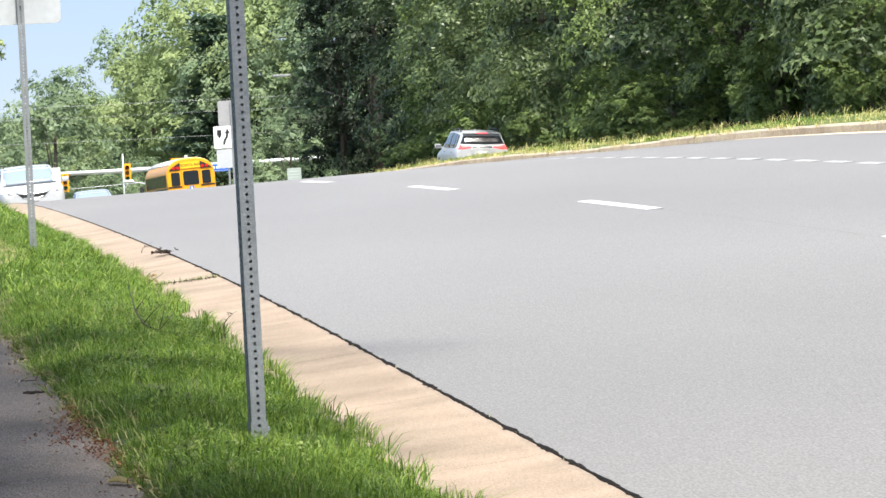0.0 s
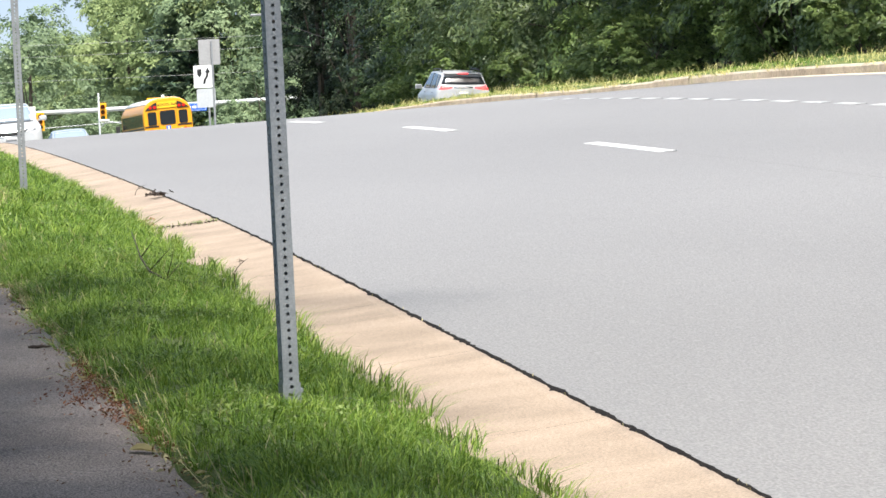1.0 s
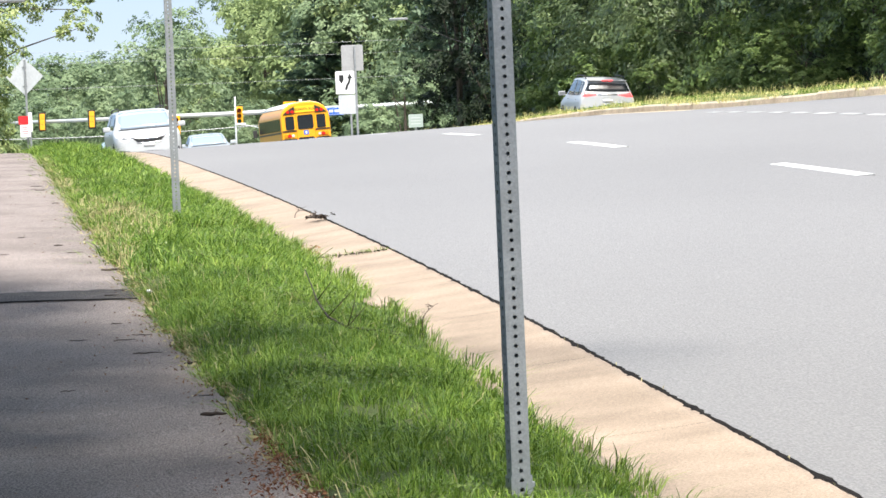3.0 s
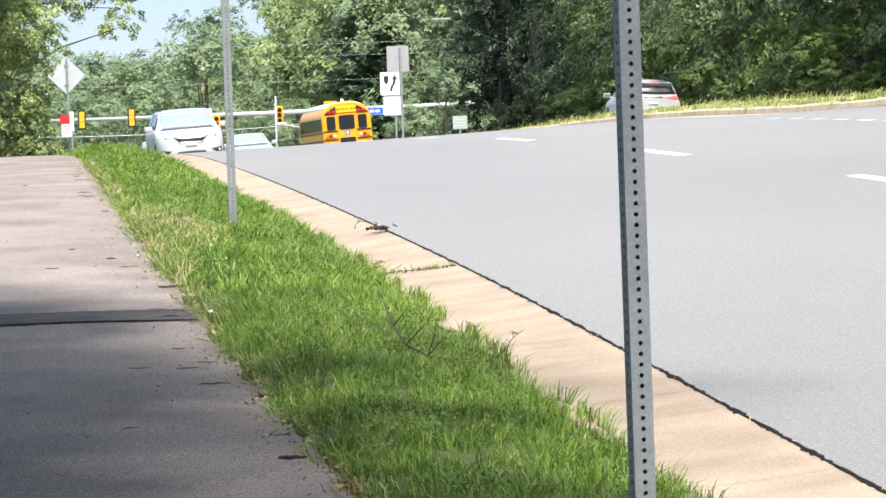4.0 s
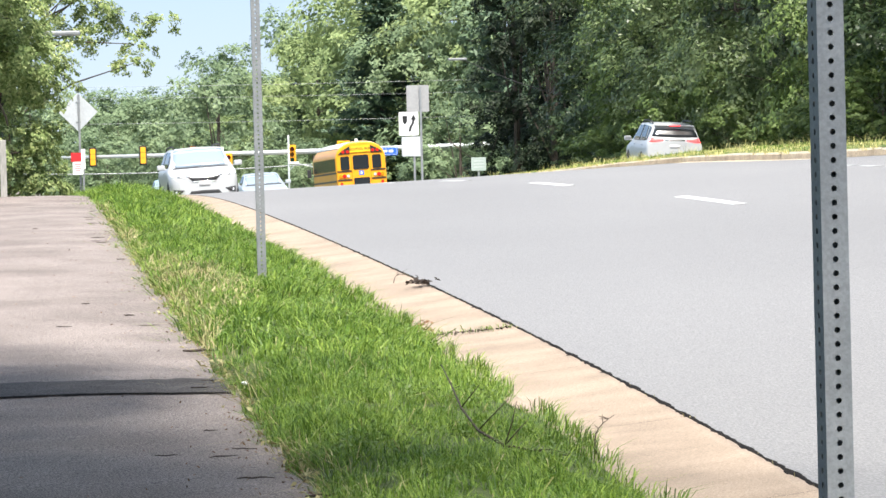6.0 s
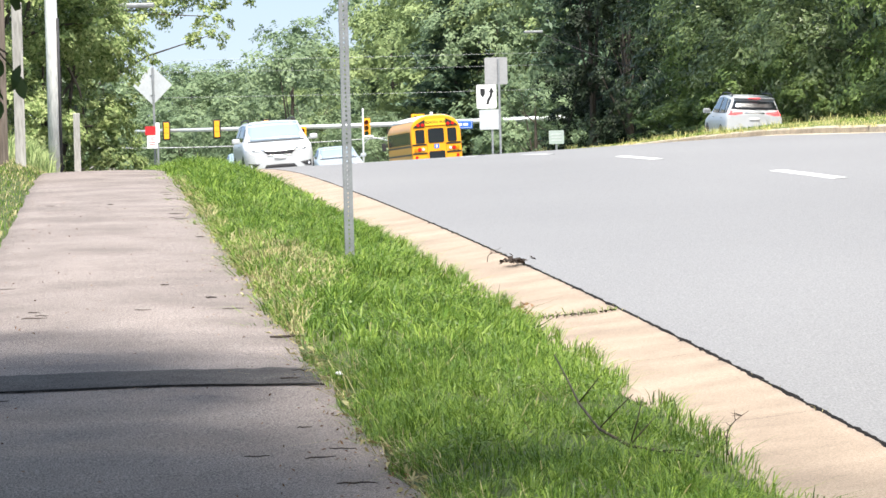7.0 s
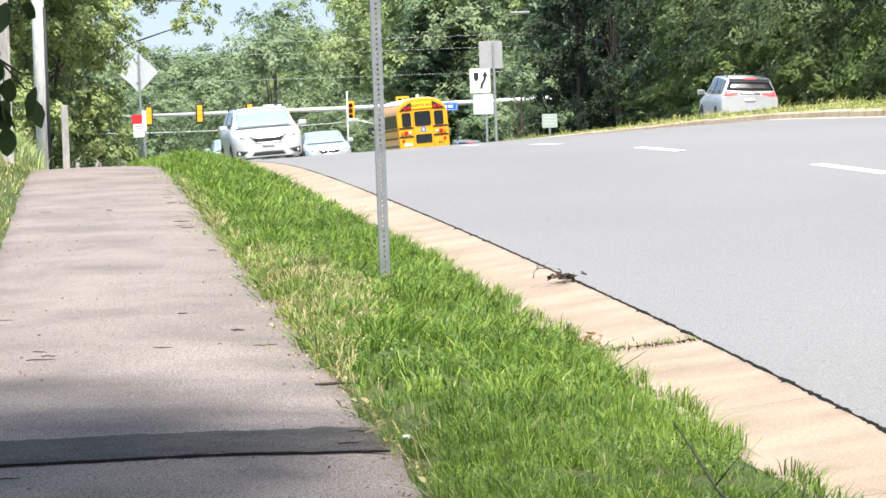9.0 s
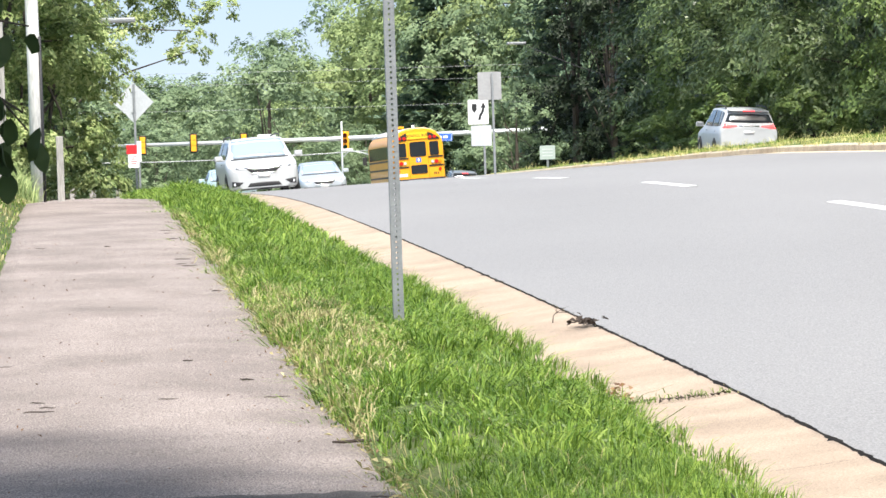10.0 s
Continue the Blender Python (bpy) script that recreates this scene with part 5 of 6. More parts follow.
car("sedan", on_road(9.8, 181, 2), SILVER_PAINT, "silver sedan following on the carriageway", 0.91, 4.7, 1.45)
car("sedan", on_road(6.0, 175, 2), BLUE_PAINT, "pale blue sedan coming up the carriageway", 0.91, 4.7, 1.42)
car("sport_utility_car", on_road(20.3, 146, 181), WHITE_PAINT, "white sport utility car with red tail lamps lit", 0.93, 4.6, 1.66, 1.0, "suv", brake=True)
car("sport_utility_car", on_road(22.2, 262, 180), GREY_PAINT, "grey sport utility car braking at the crossing", 0.93, 4.6, 1.68, 1.02, "suv", brake=True)
car("sedan", on_road(19.6, 268, 180), SILVER_PAINT, "silver sedan waiting at the crossing", 0.91, 4.7, 1.45, brake=True)


# school bus
BUS = plain("school_bus_yellow", (0.78, 0.34, 0.012), 0.4, coat=0.2, dirt=0.05, scale=2)
ROOF = plain("bus_roof_white", (0.78, 0.76, 0.70), 0.5, dirt=0.05)


def words(text, size, mat, parent, m, name="lettering"):
    cu = bpy.data.curves.new(name, "FONT")
    cu.body, cu.size, cu.align_x, cu.align_y, cu.extrude = text, size, "CENTER", "CENTER", 0.004
    ob = bpy.data.objects.new(name, cu)
    scene.collection.objects.link(ob)
    dg = bpy.context.evaluated_depsgraph_get()
    me = bpy.data.meshes.new_from_object(ob.evaluated_get(dg))
    bpy.data.objects.remove(ob)
    me.materials.clear()
    me.materials.append(mat)
    out = new(name, me)
    out.parent = parent
    out.matrix_basis = m
    return out


def school_bus(m):
    """The tail is at y = 0 and faces -y."""
    th = empty("school_bus", m, "yellow school bus with black rub rails, seen from behind", "bus")
    W, L, Z0, ZS, H = 1.22, 10.4, 0.50, 2.25, 3.08

    def half(w, zt):
        arc = [(w * math.cos(a) ** 0.75, ZS + (zt - ZS) * math.sin(a)) for a in [radians(q) for q in (14, 30, 46, 62, 77)]]
        return [(0, Z0), (w * 0.98, Z0), (w, Z0 + 0.05), (w, ZS)] + arc + [(0, zt)]
    part("body", loft([(0.0, half(W - 0.05, H - 0.06)), (0.06, half(W, H - 0.02)), (0.5, half(W, H)), (L - 1.0, half(W, H)), (L - 0.05, half(W - 0.04, H - 0.08)), (L, half(W - 0.15, H - 0.3))]), BUS, th)
    rf = []
    for y in (0.35, L - 0.3):
        lip = radians(40)
        rf.append((y, [(0, H - 0.1), (W * 0.2, H - 0.1), (W * math.cos(lip) ** 0.75 - 0.03, ZS + (H - ZS) * math.sin(lip) - 0.01)] + [(W * 1.006 * math.cos(a) ** 0.75, ZS + (H + 0.012 - ZS) * math.sin(a)) for a in [radians(q) for q in (40, 48, 57, 67, 78)]] + [(0, H + 0.012)]))
    part("roof", loft(rf), ROOF, th)
    bm = bmesh.new()
    tube(bm, [(0, 1.2, H), (0, 1.2, H + 0.14)], [0.09, 0.07], 10)
    part("strobe", bm, ROOF, th)
    # tail
    def rear(pts, thick, mat, nm, y=0.0, label=""):
        return part(nm, pane([(x, y, z) for x, z in pts], thick, (0, -1, 0)), mat, th, label)
    for s in (-1, 1):
        rear(rounded(s * 0.78, 2.05, 0.44, 0.66, 0.07), 0.015, GLASS, "rear_window")
        rear([(s * 0.50, 2.86), (s * 0.72, 2.76), (s * 1.0, 2.58), (s * 1.10, 2.48), (s * 0.52, 2.48)], 0.03, BLACK, "lamp_hood")
        for q, mt in ((0.62, TAIL), (0.84, AMBER)):
            bm = bmesh.new()
            tube(bm, [(s * q, -0.02, 2.60), (s * q, -0.06, 2.60)], [0.085, 0.08], 14)
            part("flasher", bm, TAIL, th)
        for q, mt, r in ((0.66, HEADLAMP, 0.075), (0.84, TAIL, 0.10), (1.02, AMBER, 0.09)):
            bm = bmesh.new()
            tube(bm, [(s * q, 0.0, 1.42), (s * q, -0.05, 1.42)], [r, r * 0.9], 14)
            part("tail_lamp", bm, mt, th)
        bm = bmesh.new()
        tube(bm, [(s * 1.0, 0.0, 1.05), (s * 1.0, -0.04, 1.05)], [0.075, 0.07], 12)
        part("reflector", bm, TAIL, th)
        for zz in (1.62, 1.20):
            rear([(s * 0.48, zz), (s * 1.18, zz), (s * 1.18, zz + 0.07), (s * 0.48, zz + 0.07)], 0.025, BLACK, "rub_rail")
        rear([(s * 0.455, 0.62), (s * 0.475, 0.62), (s * 0.475, 2.45), (s * 0.455, 2.45)], 0.012, AMBER, "door_seam")
        wheel(th, s * 1.03, 3.0, 0.50, 0.28)
        wheel(th, s * 1.03, L - 1.2, 0.50, 0.28)
        # side rails and windows
        for zz in (0.78, 1.16, 1.56):
            part("rub_rail", pane([(s * W, 0.1, zz), (s * W, L - 0.6, zz), (s * W, L - 0.6, zz + 0.08), (s * W, 0.1, zz + 0.08)], 0.02, (s, 0, 0)), BLACK, th)
        for i in range(12):
            y0 = 0.35 + i * 0.78
            part("side_window", pane([(s * W, y0, 1.70), (s * W, y0 + 0.62, 1.70), (s * W, y0 + 0.62, 2.30), (s * W, y0, 2.30)], 0.012, (s, 0, 0)), GLASS, th)
        bm = bmesh.new()
        box(bm, (s * (W + 0.18), L - 0.1, 1.75), (0.2, 0.12, 0.4), 0.03)
        part("mirror", bm, PLASTIC, th)
    rear(rounded(0, 2.06, 0.78, 0.70, 0.09), 0.02, GLASS, "rear_door_window")
    rear(rounded(0, 1.10, 0.78, 0.42, 0.07), 0.02, GLASS, "lower_door_window")
    rear(rounded(0, 1.54, 0.24, 0.22, 0.02), 0.008, BLUE, "access_sign")
    rear(rounded(0, 1.54, 0.08, 0.14, 0.02), 0.012, WHITE, "access_symbol")
    bm = bmesh.new()
    box(bm, (0, -0.05, 0.56), (2.36, 0.16, 0.22), 0.03)
    part("bumper", bm, BLACK, th)
    rear(rounded(-0.78, 0.86, 0.4, 0.14, 0.02), 0.01, PLATE, "number_plate")
    for x in (0.72, 0.80, 0.90):
        rear(rounded(x, 0.86, 0.05, 0.1, 0.01, 2), 0.006, BLACK, "number_bar")
    rear(rounded(0, 2.70, 1.0, 0.30, 0.04), 0.04, plain("sign_yellow", (0.85, 0.5, 0.02), 0.4), "school_sign")
    words("SCHOOL BUS", 0.165, BLACK, th, pose(0, -0.05, 2.70, 90, 0, 0))
    return th


school_bus(on_road(16.9, 222, 2.5))


# ---------------- left side: fence, poles ----------------
fence = tagged(new("board_fence"), label="weathered brown board fence beside the footpath", category="fence")
bm = bmesh.new()
box(bm, (0, 0, 0), (0.02, 0.14, 1.85), 0.004)
board_me = bpy.data.meshes.new("board")
bm.to_mesh(board_me)
bm.free()
board_me.materials.append(FENCEWOOD)
rf = random.Random(5)
for i in range(62):
    yb = 50.2 - 0.15 * 62 + i * 0.15
    ob = new("board", board_me)
    ob.parent = fence
    ob.matrix_basis = pose(-2.21 - 0.02 * (50.2 - yb) + rf.uniform(-0.006, 0.006), yb, ground_at(-2.05, yb) + 0.96 + rf.uniform(-0.02, 0.02), rf.uniform(-0.5, 0.5), rf.uniform(-0.6, 0.6), 0)
for yb in (41.2, 43.6, 46.0, 48.3, 50.35):
    bm = bmesh.new()
    box(bm, (-2.14 - 0.02 * (50.2 - yb), yb, ground_at(-2.0, yb) + 0.95), (0.1, 0.1, 2.1), 0.006)
    part("fence_post", bm, FENCEWOOD, fence)
for hh in (0.4, 1.5):
    bm = bmesh.new()
    box(bm, (-2.33, 45.8, ground_at(-2.0, 46) + hh), (0.04, 9.0, 0.09), 0.004, Matrix.Rotation(-0.02, 3, "Z"))
    part("rail", bm, FENCEWOOD, fence)

gz = ground_at(-1.95, 51.5)
gp = empty("grey_post", Matrix.Translation((-1.95, 51.5, gz)), "weathered grey wooden post at the fence's end", "post")
bm = bmesh.new()
box(bm, (0, 0, 0.85), (0.13, 0.13, 2.3), 0.012)
part("shaft", bm, GREYWOOD, gp)
gz = ground_at(-1.5, 60)
pole = empty("utility_pole", Matrix.Translation((-1.53, 60, gz)), "weathered grey wooden utility pole beside the footpath", "utility pole")
bm = bmesh.new()
tube(bm, [(0, 0, -0.3), (0.0, 0, 2), (-0.02, 0, 5.5), (-0.03, 0, 8.5)], [0.092, 0.088, 0.08, 0.075], 14)
part("shaft", bm, POLEWOOD, pole)
bm = bmesh.new()
tube(bm, [(0.088, -0.05, -0.1), (0.085, -0.05, 2.3)], [0.022, 0.022], 8)
part("conduit", bm, DARKSTEEL, pole, "black cable conduit")
bm = bmesh.new()
tube(bm, [(0, 0, 6.2), (0.9, -0.2, 6.6), (2.2, -0.4, 6.8)], [0.03, 0.03, 0.025], 8)
part("lamp_arm", bm, STEEL, pole)
gz = ground_at(-1.2, 64)
stub = empty("marker_post", Matrix.Translation((-1.2, 64, gz)), "short pale wooden marker post beside the footpath", "post")
bm = bmesh.new()
box(bm, (0, 0, 0.40), (0.10, 0.10, 1.25), 0.012)
part("shaft", bm, GREYWOOD, stub)
for x, y, h in ((-0.75, 96, 0.05), (-0.3, 99, 0.02), (0.35, 104, 0.0)):
    gz = ground_at(x, y)
    bo = empty("bollard", Matrix.Translation((x, y, gz)), "short white bollard beside the footpath", "bollard", "white bollards")
    bm = bmesh.new()
    box(bm, (0, 0, h / 2 + 0.1), (0.13, 0.13, h + 0.5), 0.02)
    part("shaft", bm, GREYWOOD, bo)

# street lamp over the trees
for x, y, h, reach, turn in ((-2.6, 106, 3.6 - ground_at(-2.6, 106), 3.4, 0), (27.6, 215, 4.35 - ground_at(27.6, 215), -7.4, 0)):
    gz = ground_at(x, y)
    sl = empty("street_lamp", Matrix.Translation((x, y, gz)), "grey steel street lamp with a cobra head", "street lamp", "street lamps")
    bm = bmesh.new()
    drop = 2.4 if reach < 0 else 0.3
    tube(bm, [(0, 0, -0.3), (0, 0, h - drop + 0.1)], [0.09, 0.07], 10)
    part("pole", bm, STEEL, sl)
    bm = bmesh.new()
    tube(bm, [(0, 0, h - drop), (reach * 0.55, 0, h + 0.1 - drop * 0.45), (reach * 0.88, 0, h + 0.12)], [0.026, 0.018, 0.014], 8)
    part("arm", bm, DARKSTEEL if reach < 0 else STEEL, sl)
    bm = bmesh.new()
    box(bm, (reach * 0.9, 0, h + 0.1), (0.9, 0.22, 0.12), 0.04)
    part("lamp_head", bm, STEEL, sl)


# slim pole with a lamp arm beyond the crossing, and a small sign at the far roadside
gz = ground_at(17.3, 285)
fl = empty("street_lamp", Matrix.Translation((17.3, 285, gz)), "slim pale pole with a low lamp arm at the crossing", "street lamp", "street lamps")
bm = bmesh.new()
tube(bm, [(0, 0, -0.3), (0.05, 0, 1.05 - gz)], [0.07, 0.05], 8)
part("pole", bm, SIGNBACK, fl)
bm = bmesh.new()
tube(bm, [(0, 0, -1.2 - gz), (0.5, 0, -0.72 - gz), (1.3, 0, -0.9 - gz), (2.4, 0, -1.25 - gz)], [0.035, 0.035, 0.03, 0.03], 6)
part("arm", bm, SIGNBACK, fl)
bm = bmesh.new()
box(bm, (0.35, -0.05, -0.68 - gz), (0.62, 0.2, 0.13), 0.04)
part("lamp_head", bm, WHITE, fl)
gz = ground_at(8.0, 210)
fs = empty("far_sign", Matrix.Translation((8.0, 210, gz)), "small pale blue and white sign at the far roadside", "road sign")
slab(rounded(0, -0.9 - gz, 0.46, 0.2, 0.02), 0.006, SIGNBACK, fs, "panel")
slab(rounded(0, -1.12 - gz, 0.30, 0.16, 0.02), 0.006, WHITE, fs, "lower_panel")
post_bar(fs, -0.8 - gz, 0.05, 0.0, 0.04)


# ---------------- small things on the ground ----------------
def path_z(x, y):
    return float(road_z(y)) + float(path_up(y)) + 0.008


# tar patch across the path
def across(name, near, far, mat, lift, label, category):
    """A thin ragged strip laid across the path between two wandering edges."""
    V, F, n, rows = [], [], 60, 5
    for i in range(n + 1):
        u = 0.015 + 0.97 * i / n
        y0, y1 = near(u), far(u)
        for j in range(rows + 1):
            y = y0 + (y1 - y0) * j / rows
            crown = 0.012 * math.sin(u * math.pi)
            V.append((float(kerb_x(y)) + float(path_r(y)) - PATH_W + PATH_W * u, y, float(road_z(y)) + float(path_up(y)) + crown + (lift if 0 < j < rows else lift - 0.005)))
        if i:
            for j in range(rows):
                c = (i - 1) * (rows + 1) + j
                F.append((c, c + rows + 1, c + rows + 2, c + 1))
    tagged(new(name, mesh_np(name, V, F, mat, True)), label=label, category=category, kind="structure")


across("tar_patch", lambda u: 10.28 + 0.04 * noise.noise((u * 4, 1, 0)) + 0.02 * noise.noise((u * 17, 1, 0)), lambda u: 11.10 + 0.09 * noise.noise((u * 5, 5, 0)) + 0.05 * noise.noise((u * 21, 5, 0)), PATCH_MAT, 0.006, "dark tar repair strip across the footpath", "patch")
across("path_crack", lambda u: 10.165 + 0.03 * noise.noise((u * 4, 1, 0)) + 0.02 * noise.noise((u * 25, 2, 0)), lambda u: 10.21 + 0.03 * noise.noise((u * 4, 1, 0)) + 0.03 * noise.noise((u * 19, 9, 0)), CRACK, 0.008, "black wandering crack across the footpath", "crack")


def stick(x, y, z, length, angle, r, name="stick", label="thin dead twig lying on the footpath", bend=0.1, seed=0):
    g = random.Random(seed)
    th = tagged(new(name), label=label, category="twig", group="fallen twigs")
    th.matrix_world = pose(x, y, z, 0, 0, angle)
    bm = bmesh.new()
    pts = [(length * (u - 0.5), bend * length * math.sin(u * 3.1) * g.uniform(0.5, 1.2), r + 0.004 * g.uniform(0, 1)) for u in np.linspace(0, 1, 6)]
    tube(bm, pts, [r * 0.6, r, r, r * 0.9, r * 0.7, r * 0.4], 6)
    part("stem", bm, TWIG, th)
    bm = bmesh.new()
    tube(bm, [pts[3], (pts[3][0] + length * 0.12, pts[3][1] + length * 0.1, r * 1.5)], [r * 0.5, r * 0.25], 5)
    part("side_shoot", bm, TWIG, th)
    return th


stick(-0.55, 12.85, path_z(-0.5, 12.85), 0.19, 8, 0.006, seed=1)
stick(-0.78, 16.2, path_z(-0.8, 16.2), 0.07, -40, 0.004, seed=2)
rs = random.Random(17)
for i in range(30):
    y = rs.choice([rs.uniform(3, 16), rs.uniform(14, 40)])
    r = float(kerb_x(y) + path_r(y))
    x = r - (rs.uniform(0.0, 0.25) if rs.random() < 0.45 else rs.uniform(0.1, PATH_W - 0.1))
    stick(x, y, path_z(x, y) + 0.002, rs.uniform(0.04, 0.12), rs.uniform(-35, 35), rs.uniform(0.0015, 0.003), seed=20 + i)
stick(-0.62, 3.2, path_z(-0.6, 3.2), 0.09, -10, 0.007, seed=3)
stick(-0.55, 5.6, path_z(-0.55, 5.6), 0.08, 5, 0.005, seed=4)


# loose litter along the near path's edge, and crumbs of bark
def crumbs(name, n, s_of, y0, y1, size, mat, label, seed):
    g = np.random.default_rng(seed)
    y = g.uniform(y0, y1, n)
    s = s_of(g, y)
    x = kerb_x(y) + s
    z = road_z(y) + path_up(y) + 0.006
    P = np.stack([x, y, z + g.uniform(0, 0.008, n)], 1)
    N = np.tile((0, 0, 1.0), (n, 1)) + g.normal(0, 0.4, (n, 3))
    tagged(new(name, leaves_mesh(name, P, N, size, mat, seed, 0.35)), label=label, category="litter", kind="stuff")


BROWN = leafy("dead_leaves", (0.09, 0.04, 0.02), (0.20, 0.10, 0.05), (0.34, 0.22, 0.12), trans=0.1, patch=3)
crumbs("needle_litter", 800, lambda g, y: path_r(y) - np.abs(g.normal(0, 0.09, len(y))) + 0.05, -4, 9, 0.017, BROWN, "reddish dead leaves and needles on the path's edge", 51)
crumbs("needle_litter", 350, lambda g, y: path_r(y) - np.abs(g.normal(0, 0.06, len(y))) + 0.04, 9, 40, 0.018, BROWN, "scattered dead leaves on the path's edge", 52)
crumbs("needle_litter", 500, lambda g, y: path_r(y) - g.uniform(0, PATH_W, len(y)), -6, 34, 0.016, BROWN, "small crumbs of bark on the footpath", 53)
REDNEEDLE = leafy("red_needles", (0.12, 0.04, 0.02), (0.26, 0.10, 0.05), (0.40, 0.20, 0.11), trans=0.1, patch=3)
crumbs("needle_litter", 1300, lambda g, y: path_r(y) + 0.03 - np.abs(g.normal(0, 0.11, len(y))) * np.exp(-((y - 0.8) / 1.0) ** 2) - np.abs(g.normal(0, 0.02, len(y))), -1.2, 2.6, 0.017, REDNEEDLE, "rust-red pine needles heaped on the path's edge", 55)
crumbs("straw_litter", 900, lambda g, y: path_r(y) - np.abs(g.normal(0, 0.05, len(y))) + 0.04, -4, 34, 0.034, DRYGRASS, "pale dead straw along the path's edge", 54)
scrap = tagged(new("paper_scrap"), label="crumpled white paper scrap in the grass edge", category="litter")
bm = bmesh.new()
bmesh.ops.create_icosphere(bm, subdivisions=2, radius=0.014)
for v in bm.verts:
    v.co *= 1 + 0.35 * noise.noise(v.co * 90)
bmesh.ops.scale(bm, vec=(1.1, 1.0, 0.55), verts=bm.verts)
scrap.matrix_world = pose(-0.50, 10.4, path_z(-0.5, 10.4) + 0.02)
part("paper", bm, WHITE, scrap)
leaf_y = tagged(new("fallen_leaf"), label="pale yellow fallen leaf on the path's edge", category="leaf")
bm = bmesh.new()
ring = [bm.verts.new((0.035 * math.cos(a), 0.05 * math.sin(a), 0.008 * math.sin(2 * a) + 0.006)) for a in [k * math.tau / 10 for k in range(10)]]
mid = bm.verts.new((0, 0, 0.0))
for k in range(10):
    bm.faces.new((ring[k], ring[(k + 1) % 10], mid))
bmesh.ops.solidify(bm, geom=list(bm.faces), thickness=0.002)
leaf_y.matrix_world = pose(-0.55, -1.2, path_z(-0.6, -1.2), 8, 0, 30)
part("leaf_blade", bm, DRYGRASS, leaf_y)


# dead branch in the grass by the kerb, and debris in the gutter
def branch(m, seed, length, name, label, r=0.006, up=0.5, shoots=6):
    g = random.Random(seed)
    th = tagged(new(name), label=label, category="branch")
    th.matrix_world = m
    bm = bmesh.new()
    pts = [(length * u, 0.10 * length * math.sin(u * 4 + seed), 0.02 + up * length * (0.35 * math.sin(u * 3))) for u in np.linspace(0, 1, 8)]
    tube(bm, pts, [r * (1.1 - 0.8 * u) for u in np.linspace(0, 1, 8)], 6)
    part("stem", bm, TWIG, th)
    for i in range(shoots):
        p = Vector(pts[g.randrange(1, 7)])
        q = p + Vector((g.uniform(-0.15, 0.25) * length, g.uniform(-0.2, 0.2) * length, g.uniform(0.15, 0.5) * up * length))
        bm = bmesh.new()
        tube(bm, [p, p.lerp(q, 0.5) + Vector((0, 0.02 * length, 0.0)), q], [r * 0.55, r * 0.4, r * 0.2], 5)
        part("shoot", bm, TWIG, th)
    return th


fb = tagged(new("fallen_branch"), label="dark dead branch lying in the verge grass", category="branch")
fb.matrix_world = pose(0.10, 7.0, 0.125)
line = [(0.03, 1.8, 0.19), (0.015, 1.3, 0.145), (0.0, 0.8, 0.09), (0.0, 0.25, 0.045), (0.05, -0.1, 0.015), (0.14, -0.12, 0.0), (0.27, 0.0, -0.03)]
bm = bmesh.new()
tube(bm, line, [0.002, 0.0028, 0.0036, 0.0045, 0.005, 0.0045, 0.003], 7)
part("stem", bm, TWIG, fb)
for p, q in (((0.0, 0.8, 0.09), (0.06, 0.75, 0.17)), ((0.0, 0.25, 0.045), (0.10, 0.2, 0.15)), ((0.05, -0.1, 0.015), (0.13, -0.1, 0.10)), ((0.05, -0.1, 0.015), (0.09, -0.12, 0.16)), ((0.14, -0.12, 0.0), (0.24, -0.2, -0.01))):
    bm = bmesh.new()
    tube(bm, [p, tuple(0.5 * (a + b) + 0.006 for a, b in zip(p, q)), q], [0.0026, 0.002, 0.001], 5)
    part("shoot", bm, TWIG, fb)
branch(pose(0.52, 7.35, 0.06, 0, -60, 20), 6, 0.15, "dead_weed", "dead upright weed twigs at the kerb", 0.0026, 0.5, 8)
branch(pose(0.98, 20.8, 0.215, 0, -5, 60), 12, 0.3, "gutter_debris", "dry twig debris lying in the gutter", 0.003, 0.25, 5)
g = np.random.default_rng(61)
n = 90
P = np.stack([1.17 + g.normal(0, 0.035, n), 20.9 + g.normal(0, 0.09, n), 0.222 + np.abs(g.normal(0, 0.012, n))], 1)
tagged(new("leaf_debris", leaves_mesh("leaf_debris", P, np.tile((0, 0, 1.0), (n, 1)), 0.04, TWIG, 62)), label="heap of dry brown leaves in the gutter", category="litter", kind="stuff")
g = np.random.default_rng(68)
n = 70
P = np.stack([float(kerb_x(16.0)) - 0.50 + g.normal(0, 0.05, n), 16.05 + g.normal(0, 0.16, n), 0.135 + np.abs(g.normal(0, 0.02, n))], 1)
tagged(new("leaf_debris", leaves_mesh("leaf_debris", P, np.tile((0, 0, 1.0), (n, 1)), 0.035, BROWN, 69)), label="brown leaves caught at the kerb's joint", category="litter", kind="stuff")
# dirt and weeds in the open joint
g = np.random.default_rng(66)
n = 150
s = -0.6 + 0.58 * g.uniform(0, 1, n) ** 1.6
y = 15.77 + np.abs(g.normal(0, 0.10, n)) * (0.35 - s)
P = np.stack([kerb_x(y) + s, y, road_z(y) + np.interp(s, [-0.64, -0.56, -0.51, 0], [0.04, 0.03, -0.036, 0.004]) + 0.004], 1)
tagged(new("joint_dirt", leaves_mesh("joint_dirt", P, np.tile((0, 0, 1.0), (n, 1)), 0.022, TWIG, 67)), label="grey dirt and leaf crumbs in an open kerb joint", category="litter", kind="stuff")
g = np.random.default_rng(63)
n = 230
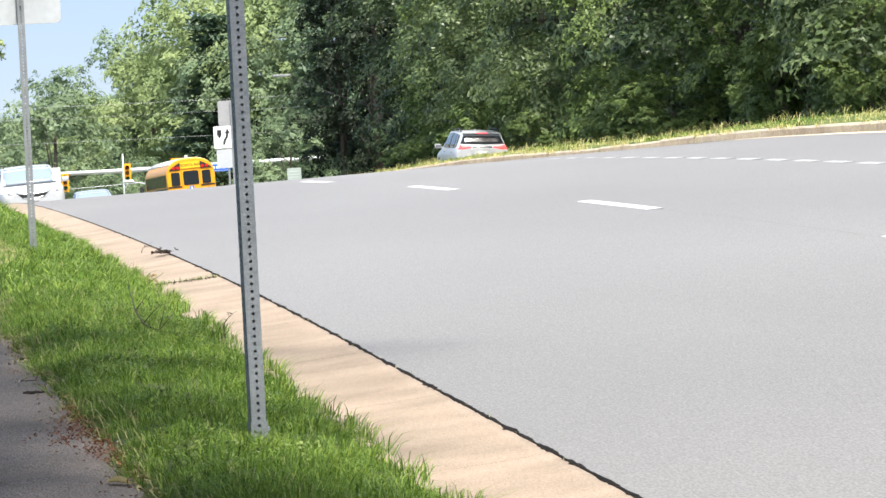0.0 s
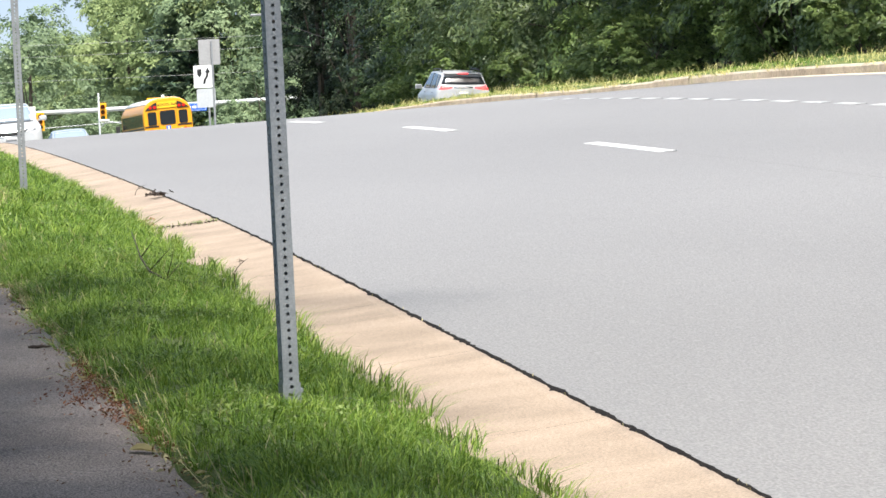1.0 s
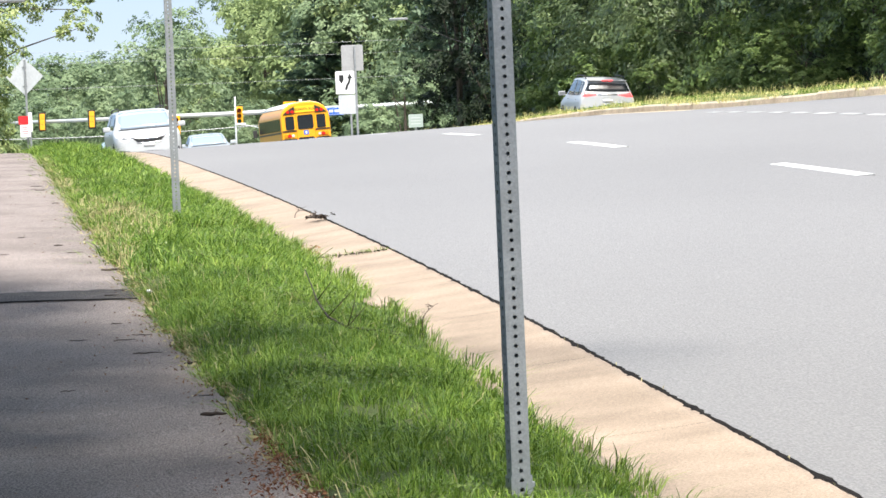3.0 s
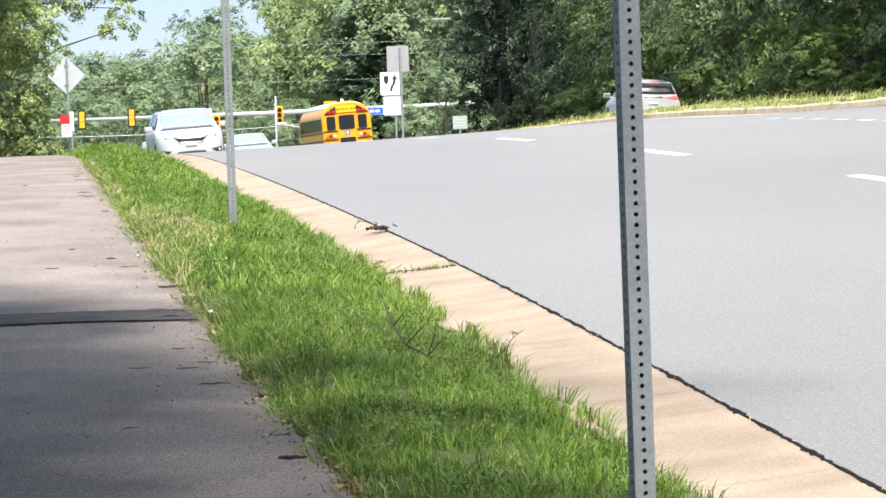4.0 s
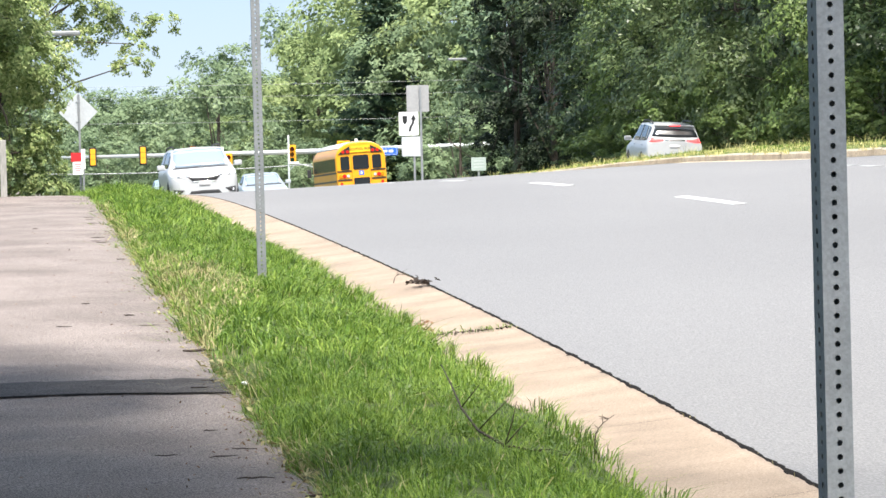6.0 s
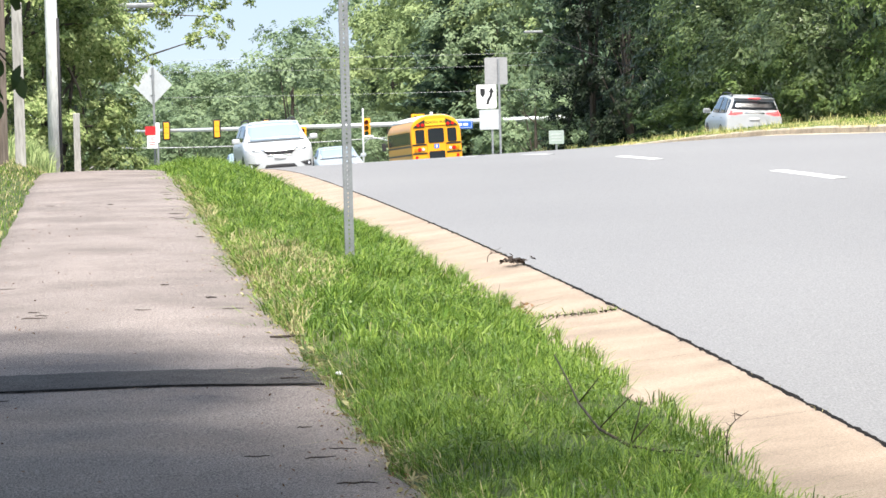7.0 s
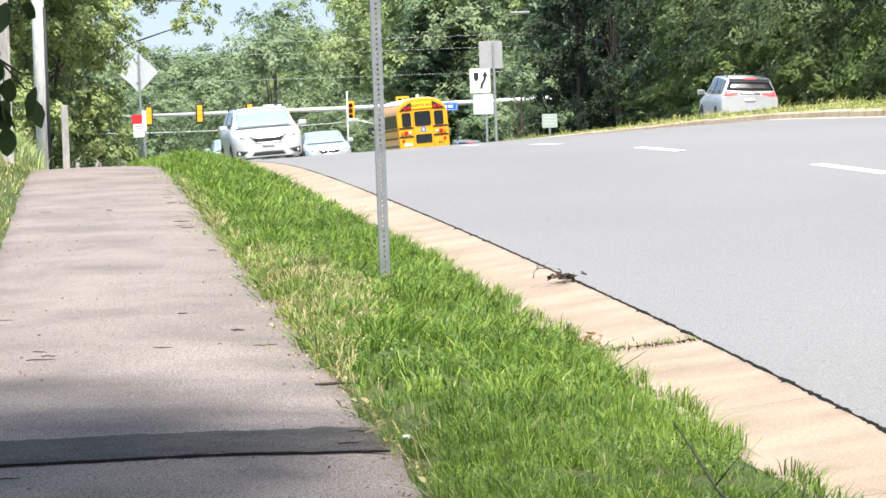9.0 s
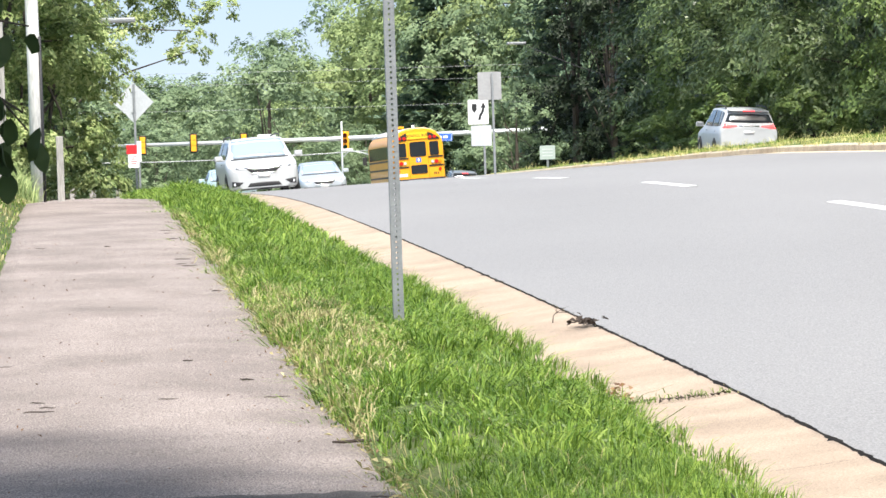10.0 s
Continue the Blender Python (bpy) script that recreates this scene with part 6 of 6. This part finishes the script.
s = -0.6 + 0.58 * g.uniform(0, 1, n) ** 1.6
blades("joint_weeds", s, 15.76 + np.abs(g.normal(0, 0.34, n)) * (0.2 - s), 0.03, 0.004, GRASS, "small weeds growing in an open kerb joint", lean=1.6, seed=64, zs=road_z(np.full(n, 15.72)) + np.interp(s, [-0.64, -0.56, -0.51, 0], [0.04, 0.03, -0.036, 0.004]))
n = 80
y = g.uniform(-4, 34, n)
blades("edge_weeds", np.full(n, 0.0) + g.normal(0, 0.008, n), y, 0.022, 0.004, DRYGRASS, "small weeds along the tar joint", lean=0.7, seed=65, zs=road_z(y))

# overhanging leafy branch near the camera's end
ov = empty("overhanging_branch", Matrix.Translation((-2.03, 7.2, 1.93)), "dark leafy branch hanging beside the footpath", "branch")
bm = bmesh.new()
tube(bm, [(-1.6, -0.5, 1.6), (-0.6, -0.1, 0.35), (-0.25, 0, -0.15), (0.38, 0.05, -0.58)], [0.03, 0.016, 0.008, 0.003], 6)
part("stem", bm, BARK, ov)
rl = random.Random(3)
for q0, q1 in (((0.05, 0, -0.34), (0.40, 0.03, -0.39)), ((0.2, 0.02, -0.44), (0.39, 0, -0.62)), ((0.14, 0.02, -0.42), (0.34, 0.04, -0.68)), ((-0.05, 0, -0.27), (0.36, -0.04, -0.31))):
    bm = bmesh.new()
    tube(bm, [q0, tuple(0.5 * (a + b) + 0.012 for a, b in zip(q0, q1)), q1], [0.005, 0.0035, 0.002], 5)
    part("twig", bm, BARK, ov)
    for i in range(13):
        p = Vector(q0).lerp(Vector(q1), rl.uniform(0.1, 1.05)) + Vector((rl.uniform(-0.03, 0.03), rl.uniform(-0.04, 0.04), rl.uniform(-0.03, 0.02)))
        bm = bmesh.new()
        L, w = rl.uniform(0.055, 0.09), rl.uniform(0.018, 0.028)
        left = [bm.verts.new((w * math.sin(q * math.pi) ** 0.8 * sg, 0.012 * math.sin(q * 3) - 0.15 * w, -L * q)) for sg in (1, -1) for q in (0.15, 0.35, 0.6, 0.85)]
        a, b = bm.verts.new((0, 0, 0)), bm.verts.new((0, 0.01, -L))
        bm.faces.new([a] + left[:4] + [b] + left[7:3:-1])
        bmesh.ops.solidify(bm, geom=list(bm.faces), thickness=0.0012)
        bmesh.ops.rotate(bm, matrix=Euler((rl.uniform(-0.7, 0.7), rl.uniform(-0.9, 0.9), rl.uniform(0, 6.3))).to_matrix(), verts=bm.verts)
        bmesh.ops.translate(bm, vec=p, verts=bm.verts)
        part("leaf", bm, LEAF, ov)
